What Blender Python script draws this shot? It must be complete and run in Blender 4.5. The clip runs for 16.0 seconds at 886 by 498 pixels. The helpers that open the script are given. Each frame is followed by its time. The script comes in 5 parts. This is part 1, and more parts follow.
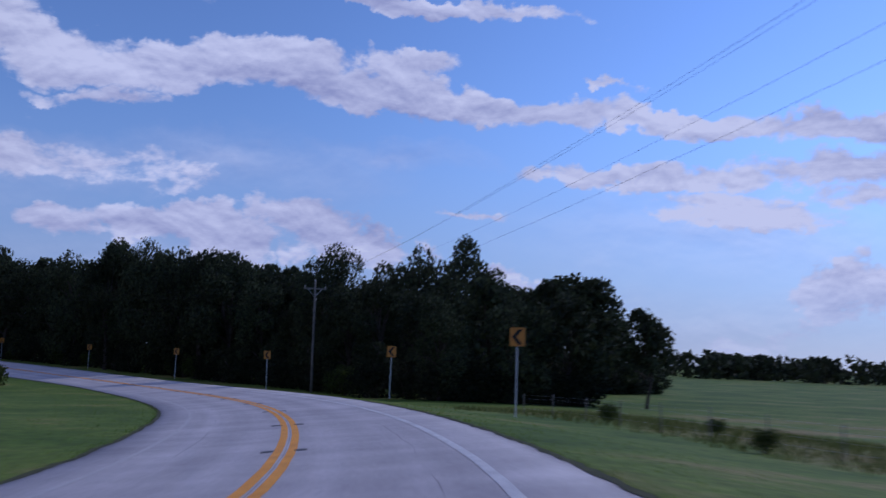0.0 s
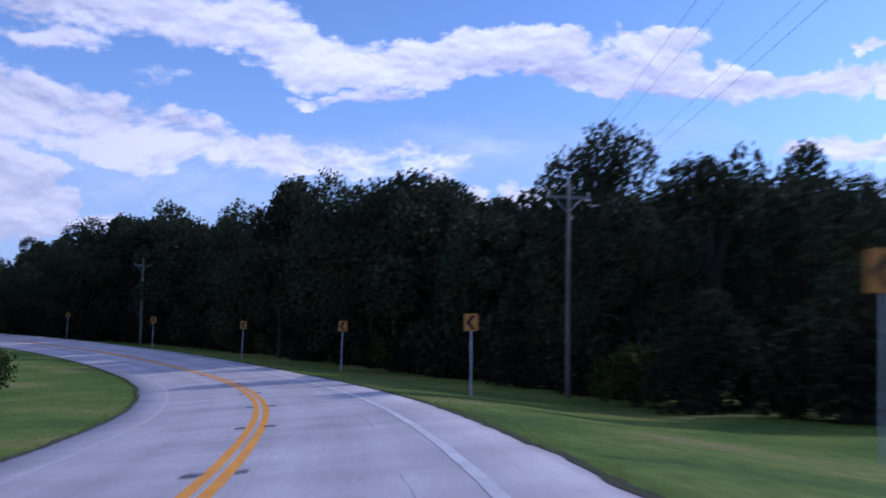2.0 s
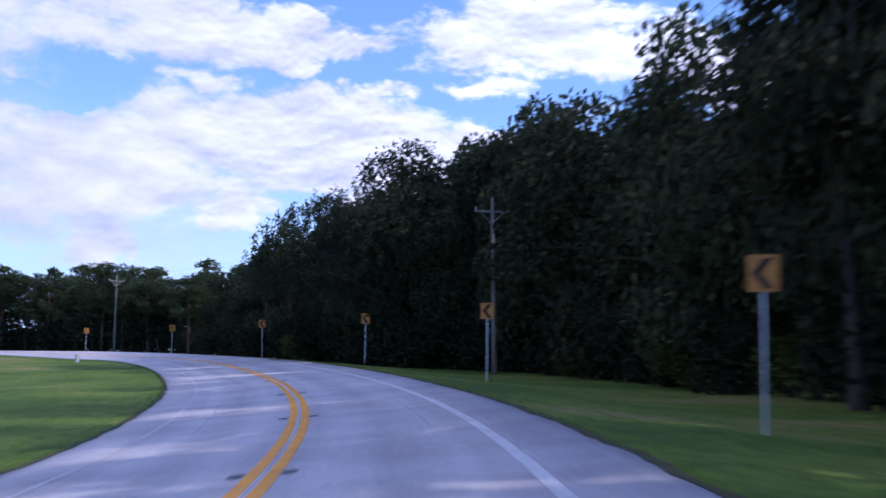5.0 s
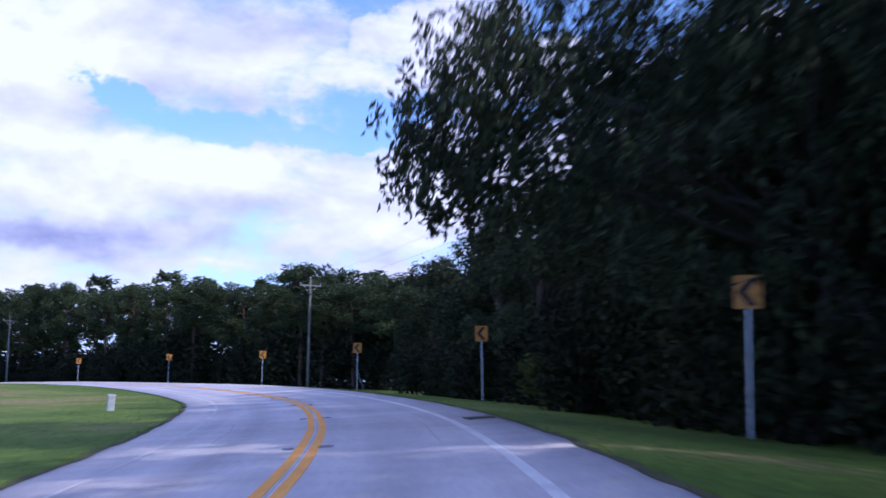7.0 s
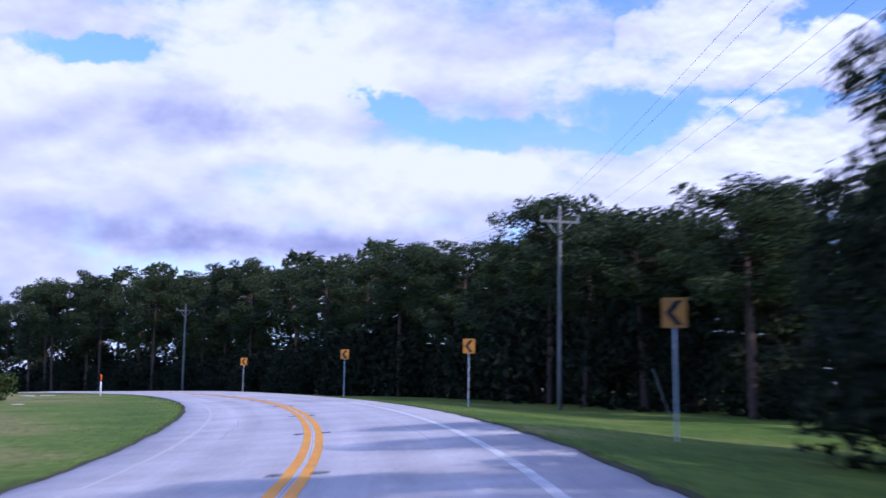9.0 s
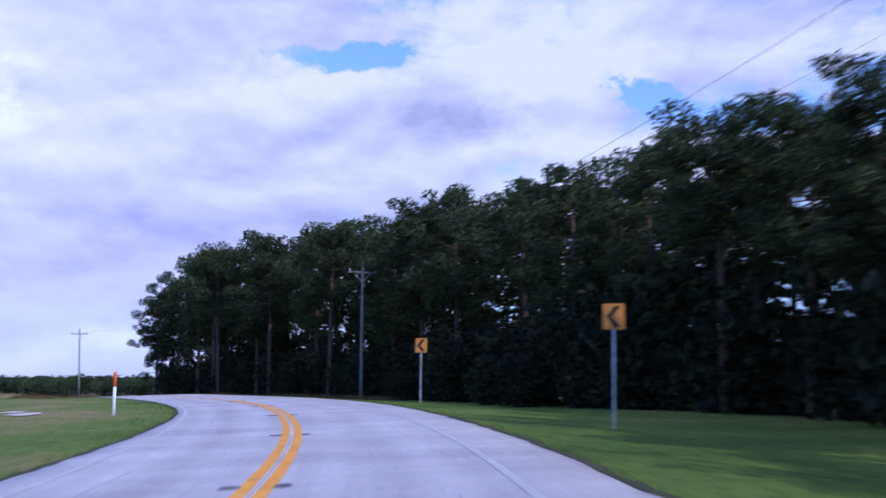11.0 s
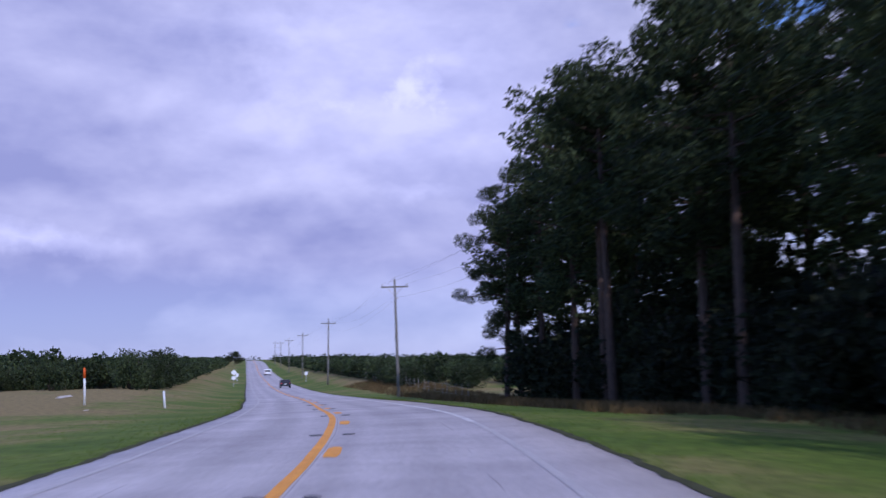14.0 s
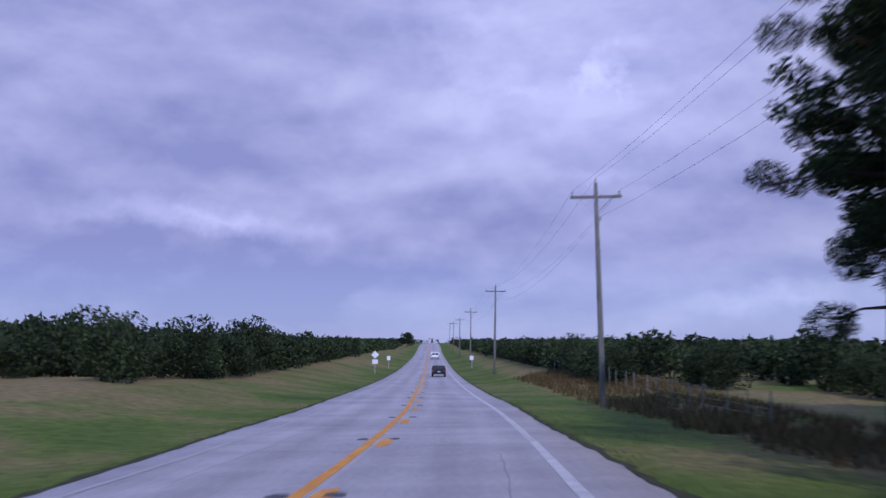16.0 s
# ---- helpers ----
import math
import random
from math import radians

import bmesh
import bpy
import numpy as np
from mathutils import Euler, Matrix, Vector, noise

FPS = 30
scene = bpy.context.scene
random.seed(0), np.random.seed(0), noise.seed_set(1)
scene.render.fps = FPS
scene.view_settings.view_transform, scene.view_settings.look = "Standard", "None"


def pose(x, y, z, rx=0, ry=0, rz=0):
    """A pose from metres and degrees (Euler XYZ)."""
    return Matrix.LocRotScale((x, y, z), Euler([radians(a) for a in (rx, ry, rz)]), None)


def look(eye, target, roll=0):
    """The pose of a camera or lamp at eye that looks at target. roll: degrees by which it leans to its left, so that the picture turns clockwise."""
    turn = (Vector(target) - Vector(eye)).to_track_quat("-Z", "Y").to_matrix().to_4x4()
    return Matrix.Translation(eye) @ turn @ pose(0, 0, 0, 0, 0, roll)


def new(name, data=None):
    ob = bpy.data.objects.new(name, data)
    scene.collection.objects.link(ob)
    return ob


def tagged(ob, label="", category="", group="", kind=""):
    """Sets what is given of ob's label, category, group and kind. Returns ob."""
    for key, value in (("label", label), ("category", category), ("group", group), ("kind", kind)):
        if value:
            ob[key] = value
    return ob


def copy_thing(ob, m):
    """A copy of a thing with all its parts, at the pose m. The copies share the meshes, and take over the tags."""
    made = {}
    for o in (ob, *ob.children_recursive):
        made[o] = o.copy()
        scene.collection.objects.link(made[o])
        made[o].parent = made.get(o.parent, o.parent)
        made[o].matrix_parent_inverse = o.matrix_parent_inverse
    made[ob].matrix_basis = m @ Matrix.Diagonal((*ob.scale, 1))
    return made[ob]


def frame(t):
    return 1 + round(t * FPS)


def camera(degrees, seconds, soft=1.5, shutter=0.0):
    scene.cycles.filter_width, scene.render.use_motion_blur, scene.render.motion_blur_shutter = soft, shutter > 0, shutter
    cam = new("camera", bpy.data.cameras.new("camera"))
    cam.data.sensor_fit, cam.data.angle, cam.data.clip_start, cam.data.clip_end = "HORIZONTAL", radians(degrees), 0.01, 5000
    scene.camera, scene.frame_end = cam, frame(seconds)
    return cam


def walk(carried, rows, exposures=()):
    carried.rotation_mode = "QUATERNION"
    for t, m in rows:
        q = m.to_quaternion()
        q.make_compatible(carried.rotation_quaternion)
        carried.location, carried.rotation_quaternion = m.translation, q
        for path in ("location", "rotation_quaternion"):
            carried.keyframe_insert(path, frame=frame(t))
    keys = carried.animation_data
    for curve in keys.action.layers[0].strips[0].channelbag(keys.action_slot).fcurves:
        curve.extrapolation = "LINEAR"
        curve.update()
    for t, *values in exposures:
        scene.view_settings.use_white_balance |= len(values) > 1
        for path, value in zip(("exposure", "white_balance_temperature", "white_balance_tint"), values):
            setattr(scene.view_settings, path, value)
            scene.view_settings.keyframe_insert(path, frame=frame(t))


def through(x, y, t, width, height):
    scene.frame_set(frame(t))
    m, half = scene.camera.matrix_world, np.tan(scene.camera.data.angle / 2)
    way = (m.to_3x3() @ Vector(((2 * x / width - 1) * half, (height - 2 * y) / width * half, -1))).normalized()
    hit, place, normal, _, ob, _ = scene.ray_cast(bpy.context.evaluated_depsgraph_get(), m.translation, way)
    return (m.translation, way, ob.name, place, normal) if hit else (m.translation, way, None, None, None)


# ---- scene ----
cam = camera(45.06, 16.0, soft=1.45, shutter=0.6)
PATH = [
    (0, (22.246, -27.429, 2.380), (21.997, -25.454, 2.579), 2.19),
    (0.5, (20.240, -13.743, 2.120), (19.900, -11.780, 2.302), 1.24),
    (1, (17.380, -0.234, 1.868), (16.924, 1.706, 2.044), 1.35),
    (1.5, (13.664, 13.076, 1.603), (13.081, 14.982, 1.773), 1.70),
    (2, (9.138, 26.141, 1.296), (8.430, 28.005, 1.455), 1.33),
    (2.5, (3.483, 38.846, 0.973), (2.654, 40.660, 1.128), 0.86),
    (3, (-2.794, 51.134, 0.642), (-3.741, 52.888, 0.797), 0.21),
    (3.5, (-9.488, 63.008, 0.354), (-10.559, 64.689, 0.521), 0.68),
    (4, (-16.861, 74.370, 0.147), (-18.046, 75.972, 0.321), 0.43),
    (4.5, (-25.455, 84.991, 0.023), (-26.738, 86.514, 0.211), 0.02),
    (4.7, (-29.112, 89.053, -0.005), (-30.434, 90.542, 0.189), 0.12),
    (5.2, (-38.339, 98.874, 0.033), (-39.754, 100.272, 0.242), 0.01),
    (5.75, (-49.145, 108.948, 0.166), (-50.654, 110.242, 0.391), -0.01),
    (6.3, (-60.542, 118.256, 0.375), (-62.137, 119.440, 0.615), 0.03),
    (6.8, (-71.362, 126.044, 0.611), (-73.027, 127.123, 0.861), 0.09),
    (7, (-75.804, 128.954, 0.710), (-77.495, 129.991, 0.965), 0.21),
    (7.5, (-87.125, 135.840, 0.965), (-88.876, 136.770, 1.226), 0.36),
    (8, (-98.872, 142.019, 1.231), (-100.679, 142.834, 1.491), 0.29),
    (8.5, (-111.062, 147.399, 1.465), (-112.919, 148.096, 1.722), 0.23),
    (9, (-123.488, 152.044, 1.666), (-125.385, 152.622, 1.922), 0.30),
    (9.2, (-128.478, 153.700, 1.739), (-130.390, 154.231, 1.995), 0.48),
    (9.7, (-141.040, 157.182, 1.923), (-142.980, 157.598, 2.176), 0.40),
    (10.25, (-154.949, 160.066, 2.105), (-156.913, 160.354, 2.353), 0.28),
    (10.8, (-168.909, 161.934, 2.267), (-170.888, 162.090, 2.509), 0.14),
    (11.3, (-181.610, 162.709, 2.397), (-183.596, 162.743, 2.634), 0.02),
    (11.5, (-186.642, 162.932, 2.440), (-188.628, 162.912, 2.674), 0.12),
    (12, (-199.275, 162.559, 2.543), (-201.256, 162.404, 2.771), -0.26),
    (12.5, (-211.907, 161.021, 2.637), (-213.873, 160.730, 2.862), 0.02),
    (13, (-224.328, 158.830, 2.663), (-226.271, 158.411, 2.880), -0.32),
    (13.5, (-236.417, 155.984, 2.630), (-238.329, 155.431, 2.835), -0.54),
    (14, (-248.216, 152.569, 2.559), (-250.096, 151.916, 2.758), -0.78),
    (14.5, (-259.700, 148.601, 2.476), (-261.546, 147.858, 2.672), -0.46),
    (15, (-270.811, 144.183, 2.392), (-272.622, 143.355, 2.580), 0.15),
    (15.5, (-281.564, 139.436, 2.248), (-283.332, 138.519, 2.430), 0.13),
    (16, (-291.799, 134.268, 1.948), (-293.541, 133.300, 2.121), 0.33),
]
walk(cam, [(t, look(eye, target, roll)) for t, eye, target, roll in PATH],
     exposures=[(0.0, -0.70, 5650, 22), (1.0, -0.47, 5680, 22), (2.5, 0.12, 5700, 21), (3.5, 0.30, 5700, 21), (4.7, 0.58, 5850, 21), (7.0, 0.78, 5750, 22), (9.2, 0.64, 5650, 22),
                (11.3, 0.45, 5450, 25), (12.5, 0.40, 5450, 26), (14.0, 0.03, 5800, 25), (14.5, -0.05, 5750, 25), (16.0, -0.22, 5650, 25)])

# ---- world, sun ----
SUN_AZ, SUN_EL = -50.0, 33.0          # degrees: left of +y, above the horizon
# cloud banks: left of +y and above the horizon in degrees, half width, half height, tilt, weight
EAST_A = [(28.7, 15.2, 6.2, 1.7, 3, 0.62), (25.0, 14.1, 8.0, 1.59, 2, 0.62), (21.0, 14.5, 6.2, 1.14, 0, 0.58), (16.9, 15.1, 5.8, 1.89, -4, 0.64), (12.9, 14.3, 6.2, 1.52, 6, 0.62), (8.9, 14.0, 5.5, 1.82, 8, 0.64),
    (4.8, 13.2, 5.8, 1.29, 4, 0.6), (0.5, 13.0, 6.2, 1.14, 2, 0.6), (-4.0, 12.7, 5.8, 0.76, 3, 0.52), (-8.4, 12.4, 5.8, 1.21, 0, 0.6), (-12.6, 12.3, 5.5, 1.36, 3, 0.6), (-16.8, 11.8, 5.5, 1.36, 3, 0.58),
    (8.5, 18.7, 10.2, 0.76, 2, 0.55), (4.1, 18.6, 3.3, 0.68, 4, 0.5), (9.0, 16.0, 3.3, 0.76, 6, 0.46), (25.8, 12.6, 4.0, 0.76, 0, 0.48)]
EAST_B = [(-1.1, 9.9, 5.1, 0.83, 0, 0.58), (-7.0, 9.5, 8.4, 1.29, 3, 0.55), (-12.3, 9.9, 6.2, 1.82, 2, 0.58), (-9.0, 7.9, 7.3, 1.36, 4, 0.42), (-14.2, 8.7, 4.4, 1.52, 0, 0.5), (5.2, 7.5, 2.5, 0.38, 0, 0.42),
    (26.9, 5.7, 2.9, 1.36, 0, 0.62), (23.6, 6.0, 2.9, 1.52, 0, 0.66), (19.0, 5.8, 4.0, 2.2, 10, 0.68), (14.0, 6.6, 4.0, 2.27, 8, 0.68), (10.8, 5.7, 3.6, 1.59, 12, 0.62), (3.6, 4.2, 2.5, 0.91, 8, 0.5),
    (-12.1, 3.3, 2.2, 2.84, 0, 0.44), (-9.6, 1.3, 8.0, 1.29, 0, 0.36), (-14.5, 4.3, 2.2, 2.46, 0, 0.42), (-1.9, 14.3, 2.9, 0.45, 12, 0.42)]
NORTH_A = [(37.4, 16.1, 12.0, 1.59, 0, 0.58), (42.4, 14.7, 4.0, 0.91, 0, 0.5), (32.2, 15.8, 5.8, 1.14, 0, 0.55), (39.2, 11.8, 2.2, 0.38, 0, 0.3), (42.7, 10.8, 5.5, 2.12, 12, 0.64), (37.4, 10.0, 8.7, 1.97, 6, 0.58),
    (30.1, 9.3, 9.1, 1.36, 4, 0.5), (23.8, 9.2, 5.8, 1.59, 0, 0.46), (42.7, 6.3, 2.9, 2.65, 0, 0.7), (39.0, 5.5, 1.8, 0.68, 0, 0.6), (9.0, 15.8, 3.3, 0.91, 0, 0.5), (44.6, 12.0, 3.3, 1.14, 0, 0.5),
    (56.5, 14.9, 3.6, 0.91, 0, 0.52), (51.4, 15.4, 2.0, 0.76, 0, 0.5), (43.0, 15.5, 5.5, 0.76, -3, 0.46), (47.0, 14.1, 2.9, 0.76, 0, 0.42)]
NORTH_B = [(58.3, 16.6, 13.1, 1.97, 0, 0.6), (50.1, 16.5, 6.2, 0.98, 0, 0.52), (39.0, 17.1, 9.5, 2.35, 0, 0.6), (53.0, 12.5, 11.6, 2.5, 3, 0.68), (43.9, 11.4, 7.6, 2.12, 6, 0.62), (50.3, 10.2, 11.6, 2.65, 0, 0.62),
    (59.5, 11.5, 6.2, 1.89, 0, 0.56), (60.8, 9.0, 5.1, 2.42, 0, 0.68), (55.5, 8.3, 3.3, 2.12, 0, 0.66), (62.0, 6.0, 2.4, 1.74, 0, 0.7), (47.5, 8.7, 3.3, 1.59, 0, 0.62), (65.9, 7.9, 5.5, 2.65, 0, 0.64)]
WEST_A = [(80.3, 14.9, 6.5, 6.82, 0, 0.8), (74.2, 17.4, 12.0, 4.55, 0, 0.78), (67.6, 15.4, 5.8, 3.03, 20, 0.68), (77.9, 10.6, 10.2, 3.41, 0, 0.78), (70.2, 10.6, 8.0, 2.8, 0, 0.74), (63.2, 9.9, 7.3, 3.03, 0, 0.74),
    (75.8, 7.5, 12.0, 1.89, 0, 0.68), (72.1, 6.3, 6.9, 0.91, 0, 0.6), (61.3, 18.3, 2.5, 1.74, 0, 0.58), (62.4, 16.3, 2.5, 1.29, 0, 0.6), (58.0, 18.6, 3.6, 2.5, 0, 0.66), (58.6, 16.8, 5.5, 1.29, -4, 0.64),
    (56.4, 14.6, 2.5, 0.91, 0, 0.56), (54.0, 16.8, 6.5, 1.89, -4, 0.62), (54.7, 12.2, 7.6, 2.65, -8, 0.66), (62.2, 10.7, 7.3, 2.27, 0, 0.64)]
WEST_B = [(83.4, 16.2, 7.3, 6.82, 0, 0.85), (90.3, 12.5, 8.7, 4.55, 0, 0.8), (88.1, 7.5, 12.0, 2.27, 0, 0.7), (94.6, 14.9, 7.3, 3.03, 0, 0.75), (92.2, 10.0, 12.0, 3.41, 0, 0.75), (93.7, 18.6, 9.5, 1.89, 0, 0.7),
    (86.0, 4.8, 18.2, 2.27, 0, 0.55), (49.7, 10.2, 7.3, 3.03, 0, 0.55)]
GAPS = [(75.1, 15.2, 1.9, 0.91, 0, 0.55), (69.4, 13.5, 6.5, 0.98, 8, 0.4), (63.6, 14.1, 4.4, 1.82, 0, 0.35), (92.2, 16.9, 3.6, 0.98, 0, 0.55), (98.8, 17.3, 4.0, 1.29, 0, 0.5), (93.5, 17.2, 3.4, 0.9, 0, 0.5),
    (91.1, 16.8, 2.9, 0.98, 0, 0.3), (75.8, 15.3, 2.2, 1.14, 0, 0.4)]
GLOWS = [(112.0, 14.0, 16.0, 7.5, 0, 0.46), (111.0, 14.6, 3.8, 2.5, -25, 0.85), (109.6, 13.6, 2.0, 1.6, 30, 0.5), (114.6, 13.4, 3.0, 2.0, 10, 0.5), (116.9, 17.2, 9.5, 2.2, 0, 0.34), (110.5, 9.1, 5.6, 1.2, 0, 0.32), (85.1, 18.1, 8.0, 3.4, 20, 0.35),
    (95.1, 15.9, 6.8, 1.5, 8, 0.35), (131.8, 6.3, 9.8, 1.0, 3, 0.42), (129.1, 6.3, 6.2, 0.7, 4, 0.32), (101.5, 2.3, 6.0, 0.8, 0, 0.34), (81.0, 15.6, 7.0, 6.4, 0, 0.5), (73.1, 11.5, 9.0, 2.0, 0, 0.36)]
SHADES = [(129.0, 3.5, 18.0, 4.5, 0, 0.34), (112.0, 3.0, 12.0, 2.5, 0, 0.2), (121.6, 14.5, 6.2, 3.41, 20, 0.3), (86.1, 13.8, 4.0, 1.89, 0, 0.26), (133.6, 10.9, 12.0, 2.27, 0, 0.18), (124.6, 3.7, 9.5, 1.52, 0, 0.22), (76.4, 7.6, 12.0, 1.36, 0, 0.42), (83.3, 13.8, 6.2, 1.36, 0, 0.35),
    (88.1, 7.4, 9.5, 1.29, 0, 0.42), (119.5, 7.2, 12.0, 1.36, 0, 0.14), (124.8, 15.6, 9.5, 2.27, 15, 0.18), (16.8, 13.9, 7.3, 0.53, 3, 0.22), (7.6, 12.5, 7.3, 0.53, 5, 0.22)]
VEILS = [(27.2, 9.1, 9.5, 1.89, 0, 0.4), (19.9, 9.7, 2.9, 1.89, 0, 0.38), (10.3, 10.7, 6.9, 1.14, 0, 0.34), (16.9, 9.5, 9.5, 2.27, 0, 0.22), (-7.6, 6.7, 14.5, 3.41, 0, 0.34), (-8.2, 2.0, 13.8, 3.03, 0, 0.42),
    (18.9, 9.9, 7.3, 1.52, 0, 0.36), (60.1, 6.8, 8.7, 3.03, 0, 0.5), (45.1, 9.6, 12.0, 3.03, 0, 0.42), (21.5, 4.1, 15.3, 2.27, 0, 0.3), (35.3, 7.3, 10.9, 1.89, 0, 0.3), (69.0, 11.7, 7.3, 2.27, 0, 0.3)]
BANKS = [(a, e, w, h * 0.82, tilt, wt) for a, e, w, h, tilt, wt in EAST_A + EAST_B] + NORTH_A + NORTH_B + WEST_A + WEST_B


def make_world():
    world = bpy.data.worlds.new("world")
    scene.world = world
    world.use_nodes = True
    nt = world.node_tree
    nt.nodes.clear()
    N = nt.nodes.new

    def link(a, b):
        nt.links.new(a, b)

    def calc(op, *vals):
        n = N("ShaderNodeMath")
        n.operation = op
        for i, v in enumerate(vals):
            if isinstance(v, (int, float)):
                n.inputs[i].default_value = v
            else:
                link(v, n.inputs[i])
        return n.outputs[0]

    def ramp(v, f0, f1, t0, t1, smooth=True):
        n = N("ShaderNodeMapRange")
        n.interpolation_type = "SMOOTHSTEP" if smooth else "LINEAR"
        link(v, n.inputs["Value"])
        for key, val in (("From Min", f0), ("From Max", f1), ("To Min", t0), ("To Max", t1)):
            n.inputs[key].default_value = val
        return n.outputs[0]

    def blend(fac, a0, b0, kind="MIX"):
        n = N("ShaderNodeMix")
        n.data_type, n.blend_type = "RGBA", kind
        for key, v in (("Factor", fac), ("A", a0), ("B", b0)):
            if isinstance(v, (int, float)):
                n.inputs[key].default_value = v
            elif isinstance(v, tuple):
                n.inputs[key].default_value = (*v, 1)
            else:
                link(v, n.inputs[key])
        return n.outputs["Result"]

    out = N("ShaderNodeOutputWorld")
    sky = N("ShaderNodeTexSky")
    sky.sky_type = "NISHITA"
    sky.sun_disc = False
    sky.sun_elevation = radians(SUN_EL)
    sky.sun_rotation = radians(-SUN_AZ)
    sky.air_density, sky.dust_density, sky.ozone_density = 1.0, 0.1, 3.0
    tc = N("ShaderNodeTexCoord")
    sep = N("ShaderNodeSeparateXYZ")
    link(tc.outputs["Generated"], sep.inputs[0])
    az = calc("ARCTAN2", calc("MULTIPLY", sep.outputs[0], -1.0), sep.outputs[1])
    el = calc("ARCSINE", sep.outputs[2])
    up = calc("MAXIMUM", el, 0.0)
    flat = N("ShaderNodeCombineXYZ")
    link(az, flat.inputs[0])
    link(el, flat.inputs[1])

    wobble = N("ShaderNodeTexNoise")
    wobble.inputs["Scale"].default_value, wobble.inputs["Detail"].default_value = 9.0, 4.0
    link(flat.outputs[0], wobble.inputs["Vector"])
    shift = N("ShaderNodeVectorMath")
    shift.operation = "MULTIPLY_ADD"
    link(wobble.outputs["Color"], shift.inputs[0])
    shift.inputs[1].default_value = (0.11, 0.05, 0.0)
    shift.inputs[2].default_value = (-0.055, -0.025, 0.0)
    curl = N("ShaderNodeTexNoise")
    curl.inputs["Scale"].default_value, curl.inputs["Detail"].default_value, curl.inputs["Roughness"].default_value = 34.0, 6.0, 0.62
    link(flat.outputs[0], curl.inputs["Vector"])
    ripple = N("ShaderNodeVectorMath")
    ripple.operation = "MULTIPLY_ADD"
    link(curl.outputs["Color"], ripple.inputs[0])
    ripple.inputs[1].default_value = (0.085, 0.034, 0.0)
    ripple.inputs[2].default_value = (-0.0425, -0.017, 0.0)
    both = N("ShaderNodeVectorMath")
    both.operation = "ADD"
    link(shift.outputs[0], both.inputs[0])
    link(ripple.outputs[0], both.inputs[1])
    bent = N("ShaderNodeVectorMath")
    bent.operation = "ADD"
    link(flat.outputs[0], bent.inputs[0])
    link(both.outputs[0], bent.inputs[1])

    def bank(rows, sign=1.0, total=None, fall=0.6):
        for a0, e0, w, h, tilt, wt in rows:
            m = N("ShaderNodeMapping")
            m.vector_type = "TEXTURE"
            m.inputs["Location"].default_value = (radians(a0), radians(e0), 0)
            m.inputs["Rotation"].default_value = (0, 0, radians(tilt))
            m.inputs["Scale"].default_value = (radians(w), radians(h), 1)
            link(bent.outputs[0], m.inputs[0])
            g = N("ShaderNodeTexGradient")
            g.gradient_type = "SPHERICAL"
            link(m.outputs[0], g.inputs[0])
            term = calc("MULTIPLY", calc("POWER", g.outputs["Fac"], fall), sign * wt)
            total = term if total is None else calc("MAXIMUM" if sign > 0 else "ADD", total, term)
        return total

    def fbm(scale, detail, rough, distort, loc, stretch):
        m = N("ShaderNodeMapping")
        m.inputs["Location"].default_value = loc
        m.inputs["Scale"].default_value = stretch
        link(flat.outputs[0], m.inputs[0])
        n = N("ShaderNodeTexNoise")
        n.inputs["Scale"].default_value = scale
        n.inputs["Detail"].default_value = detail
        n.inputs["Roughness"].default_value = rough
        n.inputs["Distortion"].default_value = distort
        link(m.outputs[0], n.inputs["Vector"])
        return n.outputs["Fac"]

    def billow(dy, fine=0.5):
        st = (1.0, 2.1, 1.0)
        a0 = fbm(7.0, 8.0, 0.56, 0.35, (2.3, 1.1 + dy, 0.0), st)
        b0 = fbm(26.0, 6.0, 0.6, 0.25, (5.3, 2.7 + dy, 0.0), st)
        return calc("ADD", calc("MULTIPLY", calc("SUBTRACT", a0, 0.5), 1.15), calc("MULTIPLY", calc("SUBTRACT", b0, 0.5), fine))

    here, soft_here, soft_above = billow(0.0), billow(0.0, 0.28), billow(0.026, 0.28)
    fine_above = billow(0.009)
    swell, swell_above = (fbm(9.0, 4.5, 0.5, 0.12, (2.3, 1.1 + dy, 0.0), (1.0, 1.7, 1.0)) for dy in (0.0, 0.035))
    # the weather closes in towards the west
    closed = calc("MULTIPLY", ramp(az, radians(84), radians(100), 0.0, 0.95), ramp(az, radians(160), radians(179), 1.0, 0.0))
    greyer = calc("MULTIPLY", ramp(az, radians(88), radians(108), 0.0, 1.0), ramp(az, radians(160), radians(179), 1.0, 0.0))
    # broad soft clouds in the north-west, crisp ones in the east
    calm = ramp(az, radians(48), radians(70), 0.0, 1.0)
    high = ramp(el, 0.33, 0.75, 0.0, 0.16)
    shape = calc("MAXIMUM", bank(BANKS), closed)
    shape = bank(GAPS, -1.0, shape)
    lumps = calc("ADD", here, calc("MULTIPLY", calm, calc("MULTIPLY", calc("SUBTRACT", soft_here, here), 0.8)))
    dens = calc("ADD", calc("ADD", shape, high), lumps)
    crisp = ramp(dens, 0.15, 0.36, 0.0, 1.0)
    broad = ramp(dens, 0.02, 0.52, 0.0, 1.0)
    mask = calc("ADD", crisp, calc("MULTIPLY", calm, calc("SUBTRACT", broad, crisp)))
    # thin veils without edges
    veil = calc("MULTIPLY", bank(VEILS, fall=1.0), calc("ADD", 1.0, calc("MULTIPLY", soft_here, 2.2)))
    mask = calc("MAXIMUM", mask, calc("MAXIMUM", veil, 0.0))
